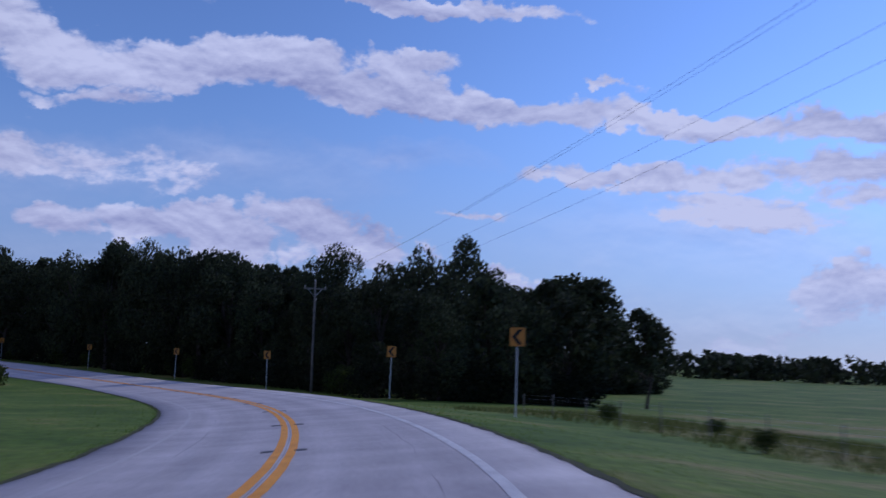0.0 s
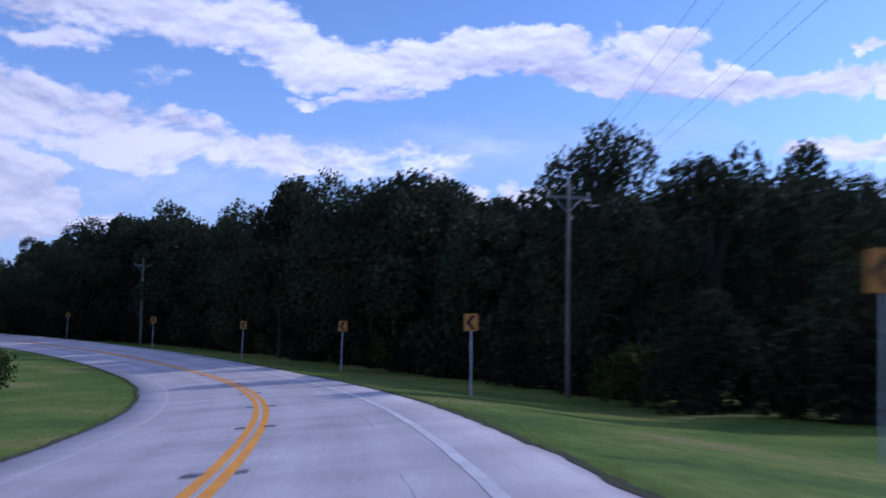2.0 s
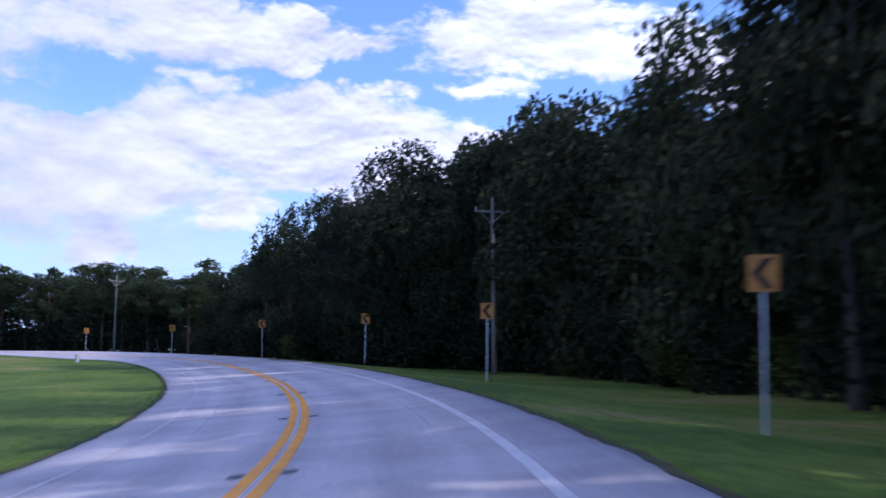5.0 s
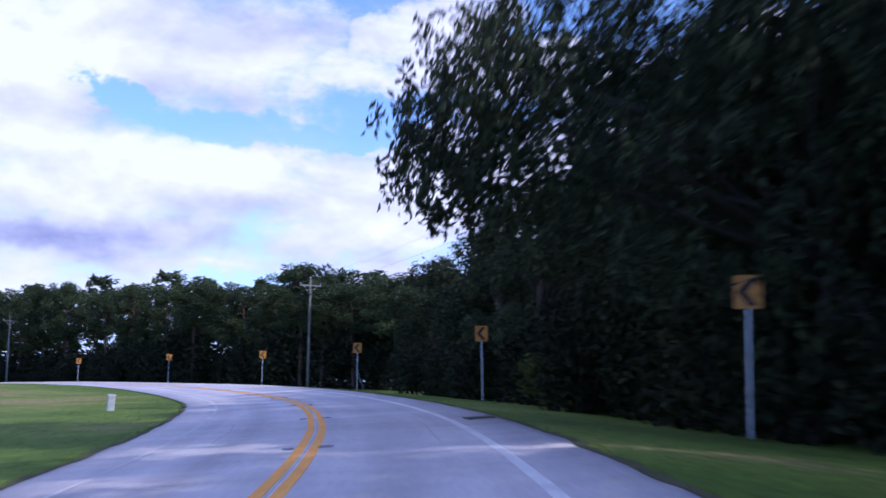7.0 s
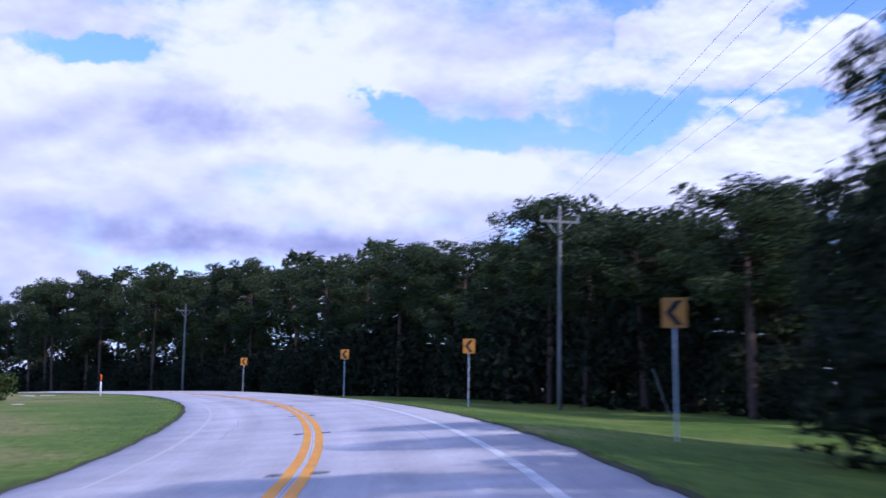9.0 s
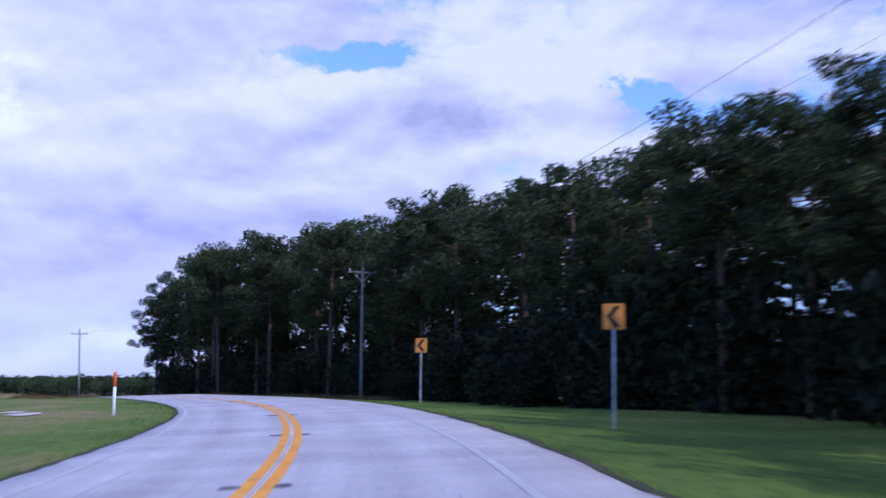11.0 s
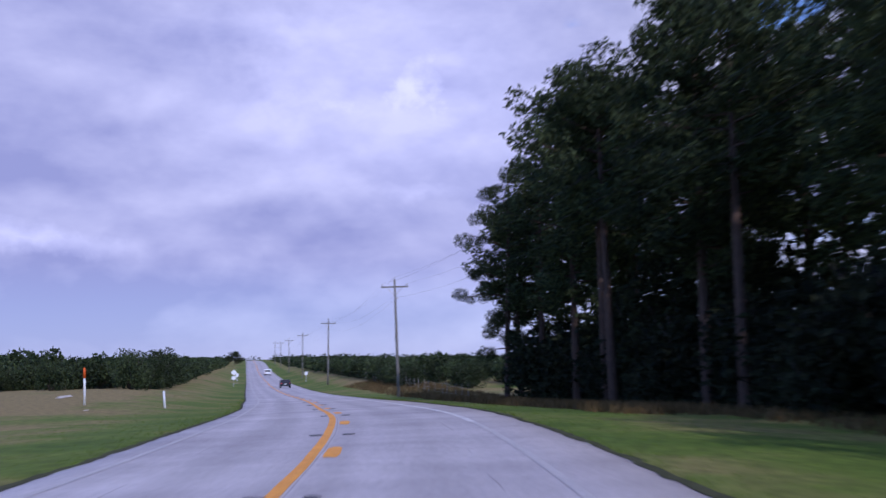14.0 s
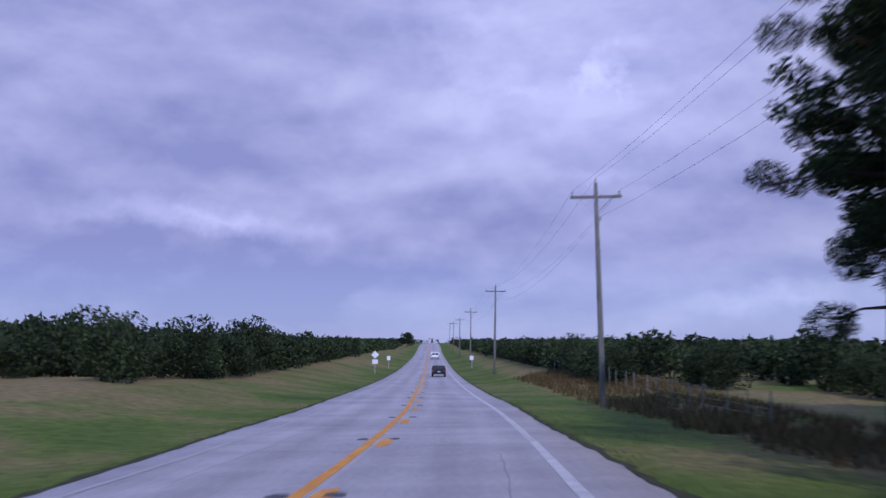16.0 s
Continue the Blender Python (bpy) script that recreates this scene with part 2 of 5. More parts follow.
    # sunlit upper rims, greyer undersides and thick middles
    relief = calc("MULTIPLY", calc("SUBTRACT", soft_here, soft_above), calc("SUBTRACT", 1.4, calc("MULTIPLY", calm, 1.05)))
    relief = calc("ADD", relief, calc("MULTIPLY", calc("MULTIPLY", calc("SUBTRACT", swell, swell_above), calm), 1.25))
    layers = calc("SUBTRACT", fbm(4.0, 5.0, 0.5, 0.15, (0.7, 3.3, 0.0), (0.8, 2.2, 1.0)), 0.5)
    tone = calc("ADD", calc("ADD", relief, 0.70), calc("MULTIPLY", layers, calc("ADD", 1.0, calc("MULTIPLY", greyer, 0.4))))
    tone = calc("SUBTRACT", tone, calc("MULTIPLY", greyer, 0.27))
    glow = bank(GLOWS, fall=1.1)
    tone = bank(SHADES, -1.0, calc("ADD", tone, glow), 1.0)
    tone = calc("ADD", tone, calc("MULTIPLY", calc("SUBTRACT", here, fine_above), calc("SUBTRACT", 1.3, calc("MULTIPLY", calm, 1.15))))
    tone = ramp(tone, 0.05, 0.95, 0.0, 1.0, False)
    tone = calc("ADD", tone, calc("MULTIPLY", greyer, calc("MULTIPLY", calc("SUBTRACT", 0.55, tone), 0.35)))
    cloud = blend(tone, (0.25, 0.29, 0.52), (0.70, 0.74, 0.90))
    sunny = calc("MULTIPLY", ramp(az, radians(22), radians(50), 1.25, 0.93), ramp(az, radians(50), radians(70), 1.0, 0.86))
    cloud = blend(1.0, cloud, sunny, "MULTIPLY")
    cloud = blend(greyer, cloud, blend(1.0, cloud, (1.17, 1.15, 1.22), "MULTIPLY"))
    cloud = blend(1.0, cloud, calc("ADD", 1.0, calc("MULTIPLY", calc("MULTIPLY", glow, greyer), 0.36)), "MULTIPLY")
    haze = ramp(up, 0.0, 0.24, 0.72, 0.0)
    blue = blend(1.0, sky.outputs[0], (0.112, 0.125, 0.156), "MULTIPLY")
    blue = blend(1.0, blue, ramp(az, radians(-25), radians(22), 1.55, 1.0), "MULTIPLY")
    blue = blend(haze, blue, blend(greyer, (0.33, 0.45, 0.76), (0.23, 0.31, 0.58)))
    thin = ramp(up, 0.0, 0.10, 0.55, 1.0)
    bg = N("ShaderNodeBackground")
    link(blend(calc("MULTIPLY", mask, thin), blue, cloud), bg.inputs["Color"])
    bg.inputs["Strength"].default_value = 1.0
    link(bg.outputs[0], out.inputs[0])


make_world()
sun = new("sun", bpy.data.lights.new("sun", "SUN"))
sun.data.energy, sun.data.angle, sun.data.color = 2.35, radians(0.6), (1.0, 0.95, 0.86)
a, e = radians(SUN_AZ), radians(SUN_EL)
sun.matrix_world = look((0, 0, 60), (math.sin(a) * math.cos(e), -math.cos(a) * math.cos(e), 60 - math.sin(e)))

# ---- materials ----


def material(name, color, rough=0.7, metal=0.0):
    m = bpy.data.materials.new(name)
    m.use_nodes = True
    b = m.node_tree.nodes["Principled BSDF"]
    b.inputs["Base Color"].default_value = (*color, 1)
    b.inputs["Roughness"].default_value = rough
    b.inputs["Metallic"].default_value = metal
    b.inputs["Specular IOR Level"].default_value = 0.5 if rough < 0.5 else 0.15
    return m


def noisy(m, stops, scale, detail=6.0, rough=0.6, bump=0.0, stretch=(1, 1, 1), second=None, space="Object"):
    """Colours a material by noise at one or two scales, with fine relief."""
    nt = m.node_tree
    b = nt.nodes["Principled BSDF"]
    tc = nt.nodes.new("ShaderNodeTexCoord")
    mp = nt.nodes.new("ShaderNodeMapping")
    mp.inputs["Scale"].default_value = stretch
    nt.links.new(tc.outputs[space], mp.inputs[0])
    n = nt.nodes.new("ShaderNodeTexNoise")
    n.inputs["Scale"].default_value, n.inputs["Detail"].default_value, n.inputs["Roughness"].default_value = scale, detail, rough
    nt.links.new(mp.outputs[0], n.inputs["Vector"])
    r = nt.nodes.new("ShaderNodeValToRGB")
    r.color_ramp.elements[0].position, r.color_ramp.elements[0].color = stops[0][0], (*stops[0][1], 1)
    r.color_ramp.elements[1].position, r.color_ramp.elements[1].color = stops[-1][0], (*stops[-1][1], 1)
    for p, c in stops[1:-1]:
        el = r.color_ramp.elements.new(p)
        el.color = (*c, 1)
    nt.links.new(n.outputs["Fac"], r.inputs[0])
    col = r.outputs[0]
    if second:
        scale2, lo, hi = second
        n2 = nt.nodes.new("ShaderNodeTexNoise")
        n2.inputs["Scale"].default_value, n2.inputs["Detail"].default_value = scale2, 8.0
        nt.links.new(mp.outputs[0], n2.inputs["Vector"])
        mr = nt.nodes.new("ShaderNodeMapRange")
        nt.links.new(n2.outputs["Fac"], mr.inputs["Value"])
        mr.inputs["From Min"].default_value, mr.inputs["From Max"].default_value = 0.3, 0.7
        mr.inputs["To Min"].default_value, mr.inputs["To Max"].default_value = lo, hi
        mx = nt.nodes.new("ShaderNodeMix")
        mx.data_type, mx.blend_type = "RGBA", "MULTIPLY"
        mx.inputs["Factor"].default_value = 1.0
        nt.links.new(col, mx.inputs["A"])
        nt.links.new(mr.outputs[0], mx.inputs["B"])
        col = mx.outputs["Result"]
    nt.links.new(col, b.inputs["Base Color"])
    if bump:
        bp = nt.nodes.new("ShaderNodeBump")
        bp.inputs["Strength"].default_value = bump
        bp.inputs["Distance"].default_value = 0.02
        nt.links.new(n.outputs["Fac"], bp.inputs["Height"])
        nt.links.new(bp.outputs[0], b.inputs["Normal"])
    return m


def leafy(name, dark, light, rough=0.55, through=0.35):
    """Leaves: each one its own shade, with some light coming through."""
    m = bpy.data.materials.new(name)
    m.use_nodes = True
    nt = m.node_tree
    b = nt.nodes["Principled BSDF"]
    g = nt.nodes.new("ShaderNodeNewGeometry")
    r = nt.nodes.new("ShaderNodeValToRGB")
    r.color_ramp.elements[0].color, r.color_ramp.elements[1].color = (*dark, 1), (*light, 1)
    r.color_ramp.elements[0].position, r.color_ramp.elements[1].position = 0.1, 1.0
    nt.links.new(g.outputs["Random Per Island"], r.inputs[0])
    oi = nt.nodes.new("ShaderNodeObjectInfo")
    hs = nt.nodes.new("ShaderNodeHueSaturation")
    mr = nt.nodes.new("ShaderNodeMapRange")
    mr.inputs["To Min"].default_value, mr.inputs["To Max"].default_value = 0.75, 1.3
    nt.links.new(oi.outputs["Random"], mr.inputs["Value"])
    nt.links.new(mr.outputs[0], hs.inputs["Value"])
    nt.links.new(r.outputs[0], hs.inputs["Color"])
    nt.links.new(hs.outputs[0], b.inputs["Base Color"])
    b.inputs["Roughness"].default_value = rough
    b.inputs["Specular IOR Level"].default_value = 0.12
    tr = nt.nodes.new("ShaderNodeBsdfTranslucent")
    nt.links.new(hs.outputs[0], tr.inputs["Color"])
    mx = nt.nodes.new("ShaderNodeMixShader")
    mx.inputs[0].default_value = through
    nt.links.new(b.outputs[0], mx.inputs[1])
    nt.links.new(tr.outputs[0], mx.inputs[2])
    nt.links.new(mx.outputs[0], nt.nodes["Material Output"].inputs[0])
    return m


MAT_ROAD = noisy(material("worn_asphalt", (0.3, 0.3, 0.32), 0.85),
                 [(0.30, (0.362, 0.332, 0.342)), (0.52, (0.432, 0.398, 0.405)), (0.72, (0.498, 0.462, 0.465))],
                 0.22, 9.0, 0.62, 0.05, second=(9.0, 0.86, 1.12))


def road_wear_shade(m):
    """Wear that runs with the road, and edge shade put into the colour: UV is metres across and along it."""
    nt = m.node_tree
    b = nt.nodes["Principled BSDF"]
    col = b.inputs["Base Color"].links[0].from_socket
    uv = nt.nodes.new("ShaderNodeTexCoord").outputs["UV"]
    sep = nt.nodes.new("ShaderNodeSeparateXYZ")
    nt.links.new(uv, sep.inputs[0])

    def math_node(op, a, c, clamp=False):
        n = nt.nodes.new("ShaderNodeMath")
        n.operation, n.use_clamp = op, clamp
        for i, q in enumerate((a, c)):
            if isinstance(q, (int, float)):
                n.inputs[i].default_value = q
            else:
                nt.links.new(q, n.inputs[i])
        return n.outputs[0]

    def grain(sx, sy, detail, lo, hi, scale=1.0):
        mp = nt.nodes.new("ShaderNodeMapping")
        mp.inputs["Scale"].default_value = (sx, sy, 1)
        nt.links.new(uv, mp.inputs[0])
        n = nt.nodes.new("ShaderNodeTexNoise")
        n.inputs["Scale"].default_value, n.inputs["Detail"].default_value, n.inputs["Roughness"].default_value = scale, detail, 0.62
        nt.links.new(mp.outputs[0], n.inputs["Vector"])
        mr = nt.nodes.new("ShaderNodeMapRange")
        mr.inputs["From Min"].default_value, mr.inputs["From Max"].default_value = 0.34, 0.66
        mr.inputs["To Min"].default_value, mr.inputs["To Max"].default_value = lo, hi
        nt.links.new(n.outputs["Fac"], mr.inputs["Value"])
        return mr.outputs[0]

    def ramp(x, a, c, lo, hi):
        mr = nt.nodes.new("ShaderNodeMapRange")
        mr.interpolation_type = "SMOOTHSTEP"
        mr.inputs["From Min"].default_value, mr.inputs["From Max"].default_value = a, c
        mr.inputs["To Min"].default_value, mr.inputs["To Max"].default_value = lo, hi
        nt.links.new(x, mr.inputs["Value"])
        return mr.outputs[0]

    side = math_node("ABSOLUTE", sep.outputs[0], 0)
    lane = math_node("ABSOLUTE", math_node("SUBTRACT", side, 1.83), 0)
    track = math_node("ABSOLUTE", math_node("SUBTRACT", lane, 0.88), 0)
    wear_shade = math_node("MULTIPLY", ramp(track, 0.05, 0.5, 1.05, 0.97), ramp(lane, 0.05, 0.4, 0.95, 1.0))
    wear_shade = math_node("MULTIPLY", wear_shade, grain(0.9, 0.035, 5, 0.92, 1.08))
    # lighter and darker bands that stretch across the road
    wear_shade = math_node("MULTIPLY", wear_shade, grain(0.10, 0.42, 7, 0.90, 1.09))
    # shade of the overhanging grass, darkened into the asphalt's edge
    wear_shade = math_node("MULTIPLY", wear_shade, ramp(side, 4.75, 5.1, 1.0, 0.72))
    wear_shade = math_node("MULTIPLY", wear_shade, ramp(side, 0.03, 0.09, 1.12, 1.0))
    # the joint between the lanes, and cracks that follow the lane
    for lat, amp, wide, gate in ((0.0, 0.03, 0.013, (0.2, 0.3)), (-2.75, 0.09, 0.014, (0.52, 0.6)), (2.5, 0.1, 0.014, (0.55, 0.63))):
        line = math_node("SUBTRACT", sep.outputs[0], math_node("ADD", grain(0.02, 0.09, 3, -amp, amp), lat))
        line = ramp(math_node("ABSOLUTE", line, 0), wide * 0.5, wide * 1.6, 1.0, 0.0)
        on = ramp(grain(0.0, 0.045, 2, 0.0, 1.0, 1.0 + abs(lat) * 0.1), gate[0], gate[1], 0.0, 0.28)
        wear_shade = math_node("MULTIPLY", wear_shade, math_node("SUBTRACT", 1.0, math_node("MULTIPLY", line, on)))
    mx = nt.nodes.new("ShaderNodeMix")
    mx.data_type, mx.blend_type = "RGBA", "MULTIPLY"
    mx.inputs["Factor"].default_value = 1.0
    nt.links.new(col, mx.inputs["A"])
    nt.links.new(wear_shade, mx.inputs["B"])
    nt.links.new(mx.outputs["Result"], b.inputs["Base Color"])


road_wear_shade(MAT_ROAD)
MAT_WHITE = noisy(material("worn_white_paint", (0.7, 0.7, 0.7), 0.6),
                  [(0.3, (0.44, 0.42, 0.42)), (0.55, (0.63, 0.61, 0.60)), (0.8, (0.75, 0.73, 0.72))], 1.6, 8.0, 0.7, second=(14.0, 0.8, 1.1))
MAT_FADED = noisy(material("faded_white_paint", (0.5, 0.5, 0.5), 0.7),
                  [(0.3, (0.41, 0.385, 0.39)), (0.6, (0.475, 0.45, 0.45)), (0.8, (0.56, 0.54, 0.535))], 0.9, 8.0, 0.7, second=(14.0, 0.85, 1.1))
MAT_YELLOW = noisy(material("yellow_road_paint", (0.8, 0.4, 0.05), 0.55),
                   [(0.3, (0.66, 0.25, 0.022)), (0.6, (0.84, 0.345, 0.03)), (0.8, (0.88, 0.40, 0.05))], 1.2, 8.0, 0.7, second=(12.0, 0.82, 1.08))
MAT_PATCH = noisy(material("black_bitumen", (0.05, 0.05, 0.055), 0.6),
                  [(0.3, (0.045, 0.045, 0.05)), (0.8, (0.10, 0.10, 0.11))], 9.0)
MAT_GRASS = noisy(material("mown_grass", (0.1, 0.16, 0.04), 0.9),
                  [(0.30, (0.038, 0.074, 0.010)), (0.45, (0.068, 0.116, 0.014)), (0.55, (0.104, 0.148, 0.022)), (0.72, (0.225, 0.172, 0.070))],
                  0.11, 10.0, 0.62, 0.5, second=(2.6, 0.64, 1.28))


def dry_by_place(m):
    """Dry ground where the land carries the attribute 'dry'."""
    nt = m.node_tree
    n = [x for x in nt.nodes if x.bl_idname == "ShaderNodeTexNoise"][0]
    r = [x for x in nt.nodes if x.bl_idname == "ShaderNodeValToRGB"][0]
    att = nt.nodes.new("ShaderNodeAttribute")
    att.attribute_name = "dry"
    add = nt.nodes.new("ShaderNodeMath")
    nt.links.new(n.outputs["Fac"], add.inputs[0])
    nt.links.new(att.outputs["Fac"], add.inputs[1])
    nt.links.new(add.outputs[0], r.inputs[0])


dry_by_place(MAT_GRASS)
MAT_BLADE = leafy("grass_blades", (0.075, 0.122, 0.016), (0.135, 0.185, 0.030), 0.9, 0.5)
MAT_PASTURE = leafy("pasture_grass", (0.045, 0.065, 0.014), (0.15, 0.155, 0.05), 0.85, 0.25)
MAT_WEED = leafy("dry_weeds", (0.075, 0.055, 0.023), (0.21, 0.142, 0.064), 0.8, 0.3)
MAT_OAK = leafy("oak_leaves", (0.020, 0.026, 0.016), (0.052, 0.064, 0.028), 0.8, 0.16)
# leaf colour darkened to stand in for the shade at the woods' foot
MAT_SHRUB_SHADED = leafy("shade_dark_shrub_leaves", (0.009, 0.012, 0.008), (0.028, 0.034, 0.016), 0.85, 0.10)
MAT_VINE = leafy("vine_leaves", (0.022, 0.036, 0.009), (0.072, 0.096, 0.022))
MAT_PINE = leafy("pine_needles", (0.024, 0.034, 0.019), (0.074, 0.096, 0.036), 0.75, 0.2)
MAT_CITRUS = leafy("citrus_leaves", (0.013, 0.024, 0.011), (0.060, 0.080, 0.030), 0.5, 0.2)
MAT_BARK = noisy(material("grey_bark", (0.1, 0.08, 0.07), 0.9), [(0.3, (0.028, 0.023, 0.020)), (0.7, (0.085, 0.070, 0.060))], 3.0, 8.0, 0.7, 0.6, (3, 3, 0.5))
MAT_PINEBARK = noisy(material("pine_bark", (0.12, 0.08, 0.06), 0.9), [(0.3, (0.032, 0.024, 0.020)), (0.7, (0.115, 0.072, 0.055))], 4.0, 8.0, 0.7, 0.6, (3, 3, 0.6))
MAT_POLE = noisy(material("weathered_pole_wood", (0.25, 0.23, 0.2), 0.85), [(0.3, (0.10, 0.094, 0.085)), (0.7, (0.225, 0.21, 0.19))], 3.5, 8.0, 0.65, 0.3, (5, 5, 0.4))
MAT_GALV = noisy(material("galvanised_steel", (0.5, 0.5, 0.52), 0.45, 0.7), [(0.3, (0.36, 0.36, 0.38)), (0.7, (0.55, 0.55, 0.57))], 12.0)
MAT_CHEV_Y = noisy(material("sign_yellow", (0.85, 0.42, 0.02), 0.45), [(0.3, (0.33, 0.115, 0.005)), (0.7, (0.44, 0.165, 0.007))], 3.0)
MAT_CHEV_K = material("sign_black", (0.02, 0.018, 0.016), 0.5)
MAT_ALU = noisy(material("sign_aluminium_back", (0.5, 0.5, 0.5), 0.5, 0.6), [(0.3, (0.42, 0.42, 0.43)), (0.7, (0.56, 0.56, 0.57))], 5.0)
MAT_POSTW = noisy(material("white_marker_plastic", (0.75, 0.75, 0.75), 0.5), [(0.3, (0.6, 0.6, 0.6)), (0.7, (0.78, 0.78, 0.78))], 6.0)
MAT_BOX = noisy(material("weathered_grey_plastic", (0.4, 0.4, 0.4), 0.7), [(0.3, (0.30, 0.31, 0.31)), (0.7, (0.44, 0.44, 0.43))], 5.0)
MAT_POSTO = material("orange_marker_plastic", (0.62, 0.10, 0.02), 0.5)
MAT_CABLE = material("power_cable", (0.05, 0.05, 0.055), 0.8)
MAT_INSUL = material("grey_porcelain", (0.35, 0.34, 0.34), 0.25)
MAT_SAND = noisy(material("pale_sand", (0.6, 0.55, 0.48), 0.9), [(0.3, (0.42, 0.36, 0.29)), (0.7, (0.66, 0.60, 0.53))], 2.0, 8.0, 0.6, 0.3)

# ---- the plan: the road's centre line ----
# x, y, z and cross slope every 20 m
ROAD = [(20.04, -27.74, 0.58, 0.088),
        (16.81, -8.01, 0.18, 0.095),
        (11.75, 11.33, -0.19, 0.088),
        (4.88, 30.11, -0.66, 0.093),
        (-3.85, 48.09, -1.14, 0.094),
        (-13.94, 65.35, -1.56, 0.088),
        (-25.71, 81.51, -1.76, 0.077),
        (-39.03, 96.42, -1.78, 0.085),
        (-53.61, 110.09, -1.58, 0.09),
        (-69.52, 122.2, -1.25, 0.085),
        (-86.45, 132.84, -0.87, 0.083),
        (-104.16, 142.11, -0.42, 0.062),
        (-122.71, 149.59, -0.07, 0.051),
        (-141.92, 155.09, 0.16, 0.068),
        (-161.6, 158.66, 0.44, 0.061),
        (-181.51, 160.42, 0.68, 0.045),
        (-201.49, 159.98, 0.87, 0.035),
        (-221.32, 157.44, 0.99, 0.034),
        (-240.77, 152.8, 0.94, 0.03),
        (-259.72, 146.44, 0.82, 0.021),
        (-278.16, 138.7, 0.63, 0.025),
        (-295.97, 129.6, 0.09, 0.037)]
# height of the centre line further on: metres along it, z
FURTHER = [(440, -0.45), (460, -0.95), (480, -1.4), (500, -1.8), (530, -2.3), (580, -2.75), (640, -2.9), (700, -2.75), (760, -2.4), (800, -1.9),
           (830, -1.3), (870, -0.4), (920, 0.3), (1000, 0.7), (1200, 0.9), (1500, 0.9)]
HALF = 5.05            # half the paved width, which narrows further on: metres along, half width
LEFT_EDGE = [(285, 5.05), (300, 4.8), (334, 4.02), (348, 4.02), (370, 4.2), (388, 4.4), (430, 4.3), (446, 4.75), (520, 4.8), (600, 4.6)]
RIGHT_EDGE = [(380, 5.05), (428, 4.82), (447, 4.55), (470, 4.8), (600, 4.7)]
LANE = 3.65


def catmull(p0, p1, p2, p3, u):
    return 0.5 * ((2 * p1) + (p2 - p0) * u + (2 * p0 - 5 * p1 + 4 * p2 - p3) * u * u + (3 * p1 - p0 - 3 * p2 + p3) * u ** 3)


def lay_road():
    pts = [np.array(r, float) for r in ROAD]
    d0 = pts[0] - pts[1]
    d0[2:] = 0
    pts = [pts[0] + d0 * k for k in (8, 7, 6, 5, 4, 3, 2, 1)] + pts
    heading = math.atan2(pts[-1][1] - pts[-2][1], pts[-1][0] - pts[-2][0])
    last = pts[-1]
    q = last
    fs, fz = zip(*([(420, last[2])] + FURTHER))
    for k in range(1, 54):
        turn = heading + 0.045 * min(1.0, (20 * k - 10) / 50)
        q = q + np.array([math.cos(turn), math.sin(turn), 0, 0]) * 20
        q[2] = np.interp(420 + 20 * k, fs, fz)
        q[3] = max(0.0, last[3] * (1 - k / 3))
        pts.append(q)
    out = []
    for i in range(1, len(pts) - 2):
        for u in range(10):
            out.append(catmull(pts[i - 1], pts[i], pts[i + 1], pts[i + 2], u / 10))
    return np.array(out)


LINE = lay_road()
_step = np.linalg.norm(np.diff(LINE[:, :2], axis=0), axis=1)
_arc = np.concatenate([[0], np.cumsum(_step)])
_zero = _arc[70]
ARC = _arc - _zero
TAN = np.gradient(LINE[:, :2], axis=0)
TAN /= np.linalg.norm(TAN, axis=1)[:, None]


def on_line(s):
    """Centre line at s metres: x, y, z, cross slope and heading."""
    x, y, z, b = (float(np.interp(s, ARC, LINE[:, k])) for k in range(4))
    tx, ty = float(np.interp(s, ARC, TAN[:, 0])), float(np.interp(s, ARC, TAN[:, 1]))
    return x, y, z, b, math.atan2(ty, tx)


def half_at(s, side):
    """Half the paved width on one side of the centre line."""
    ks, hs = zip(*(LEFT_EDGE if side > 0 else RIGHT_EDGE))
    return float(np.interp(s, ks, hs))


def ease(v, a, b):
    u = min(1.0, max(0.0, (v - a) / (b - a)))
    return u * u * (3 - 2 * u)


def ground_z(s, lat):
    """Height of the land beside the road."""
    x, y, z, b, h = on_line(s)
    side = -1 if lat < 0 else 1
    d = abs(lat)
    edge = z - b * side * min(d, HALF)
    if d <= HALF:
        return edge
    if side < 0:
        level = z - 0.25
        level = level + (-0.75 - level) * ease(s, 440, 500)
        far = level + (-2.2 - level) * (1 - ease(s, 60, 140))
    else:
        level = z - b * HALF - 0.15
        level = level + (0.12 - level) * ease(s, 385, 425)
        level = level + (-0.75 - level) * ease(s, 455, 505)
        far = level
    if s > 780:
        level = far = level + (z - 0.4 - level) * ease(s, 780, 880)
    g = edge + (level - edge) * ease(d, HALF, 15) - 0.05 * ease(d, HALF, HALF + 1.2)
    g = g + (far - level) * ease(d, 14, 46)
    bump = noise.noise(Vector((s * 0.06, lat * 0.09, 3.0))) * 0.16 * ease(d, HALF + 0.5, 14)
    return g + bump


def at(s, lat, dz=0.0):
    x, y, z, b, h = on_line(s)
    return Vector((x - math.sin(h) * lat, y + math.cos(h) * lat, ground_z(s, lat) + dz))


# ---- mesh helpers ----


def mesh_of(name, verts, faces, mat, smooth=False):
    me = bpy.data.meshes.new(name)
    me.from_pydata([tuple(v) for v in verts], [], faces)
    for m in (mat if isinstance(mat, (list, tuple)) else [mat]):
        me.materials.append(m)
    if smooth:
        me.polygons.foreach_set("use_smooth", [True] * len(me.polygons))
    me.update()
    return me


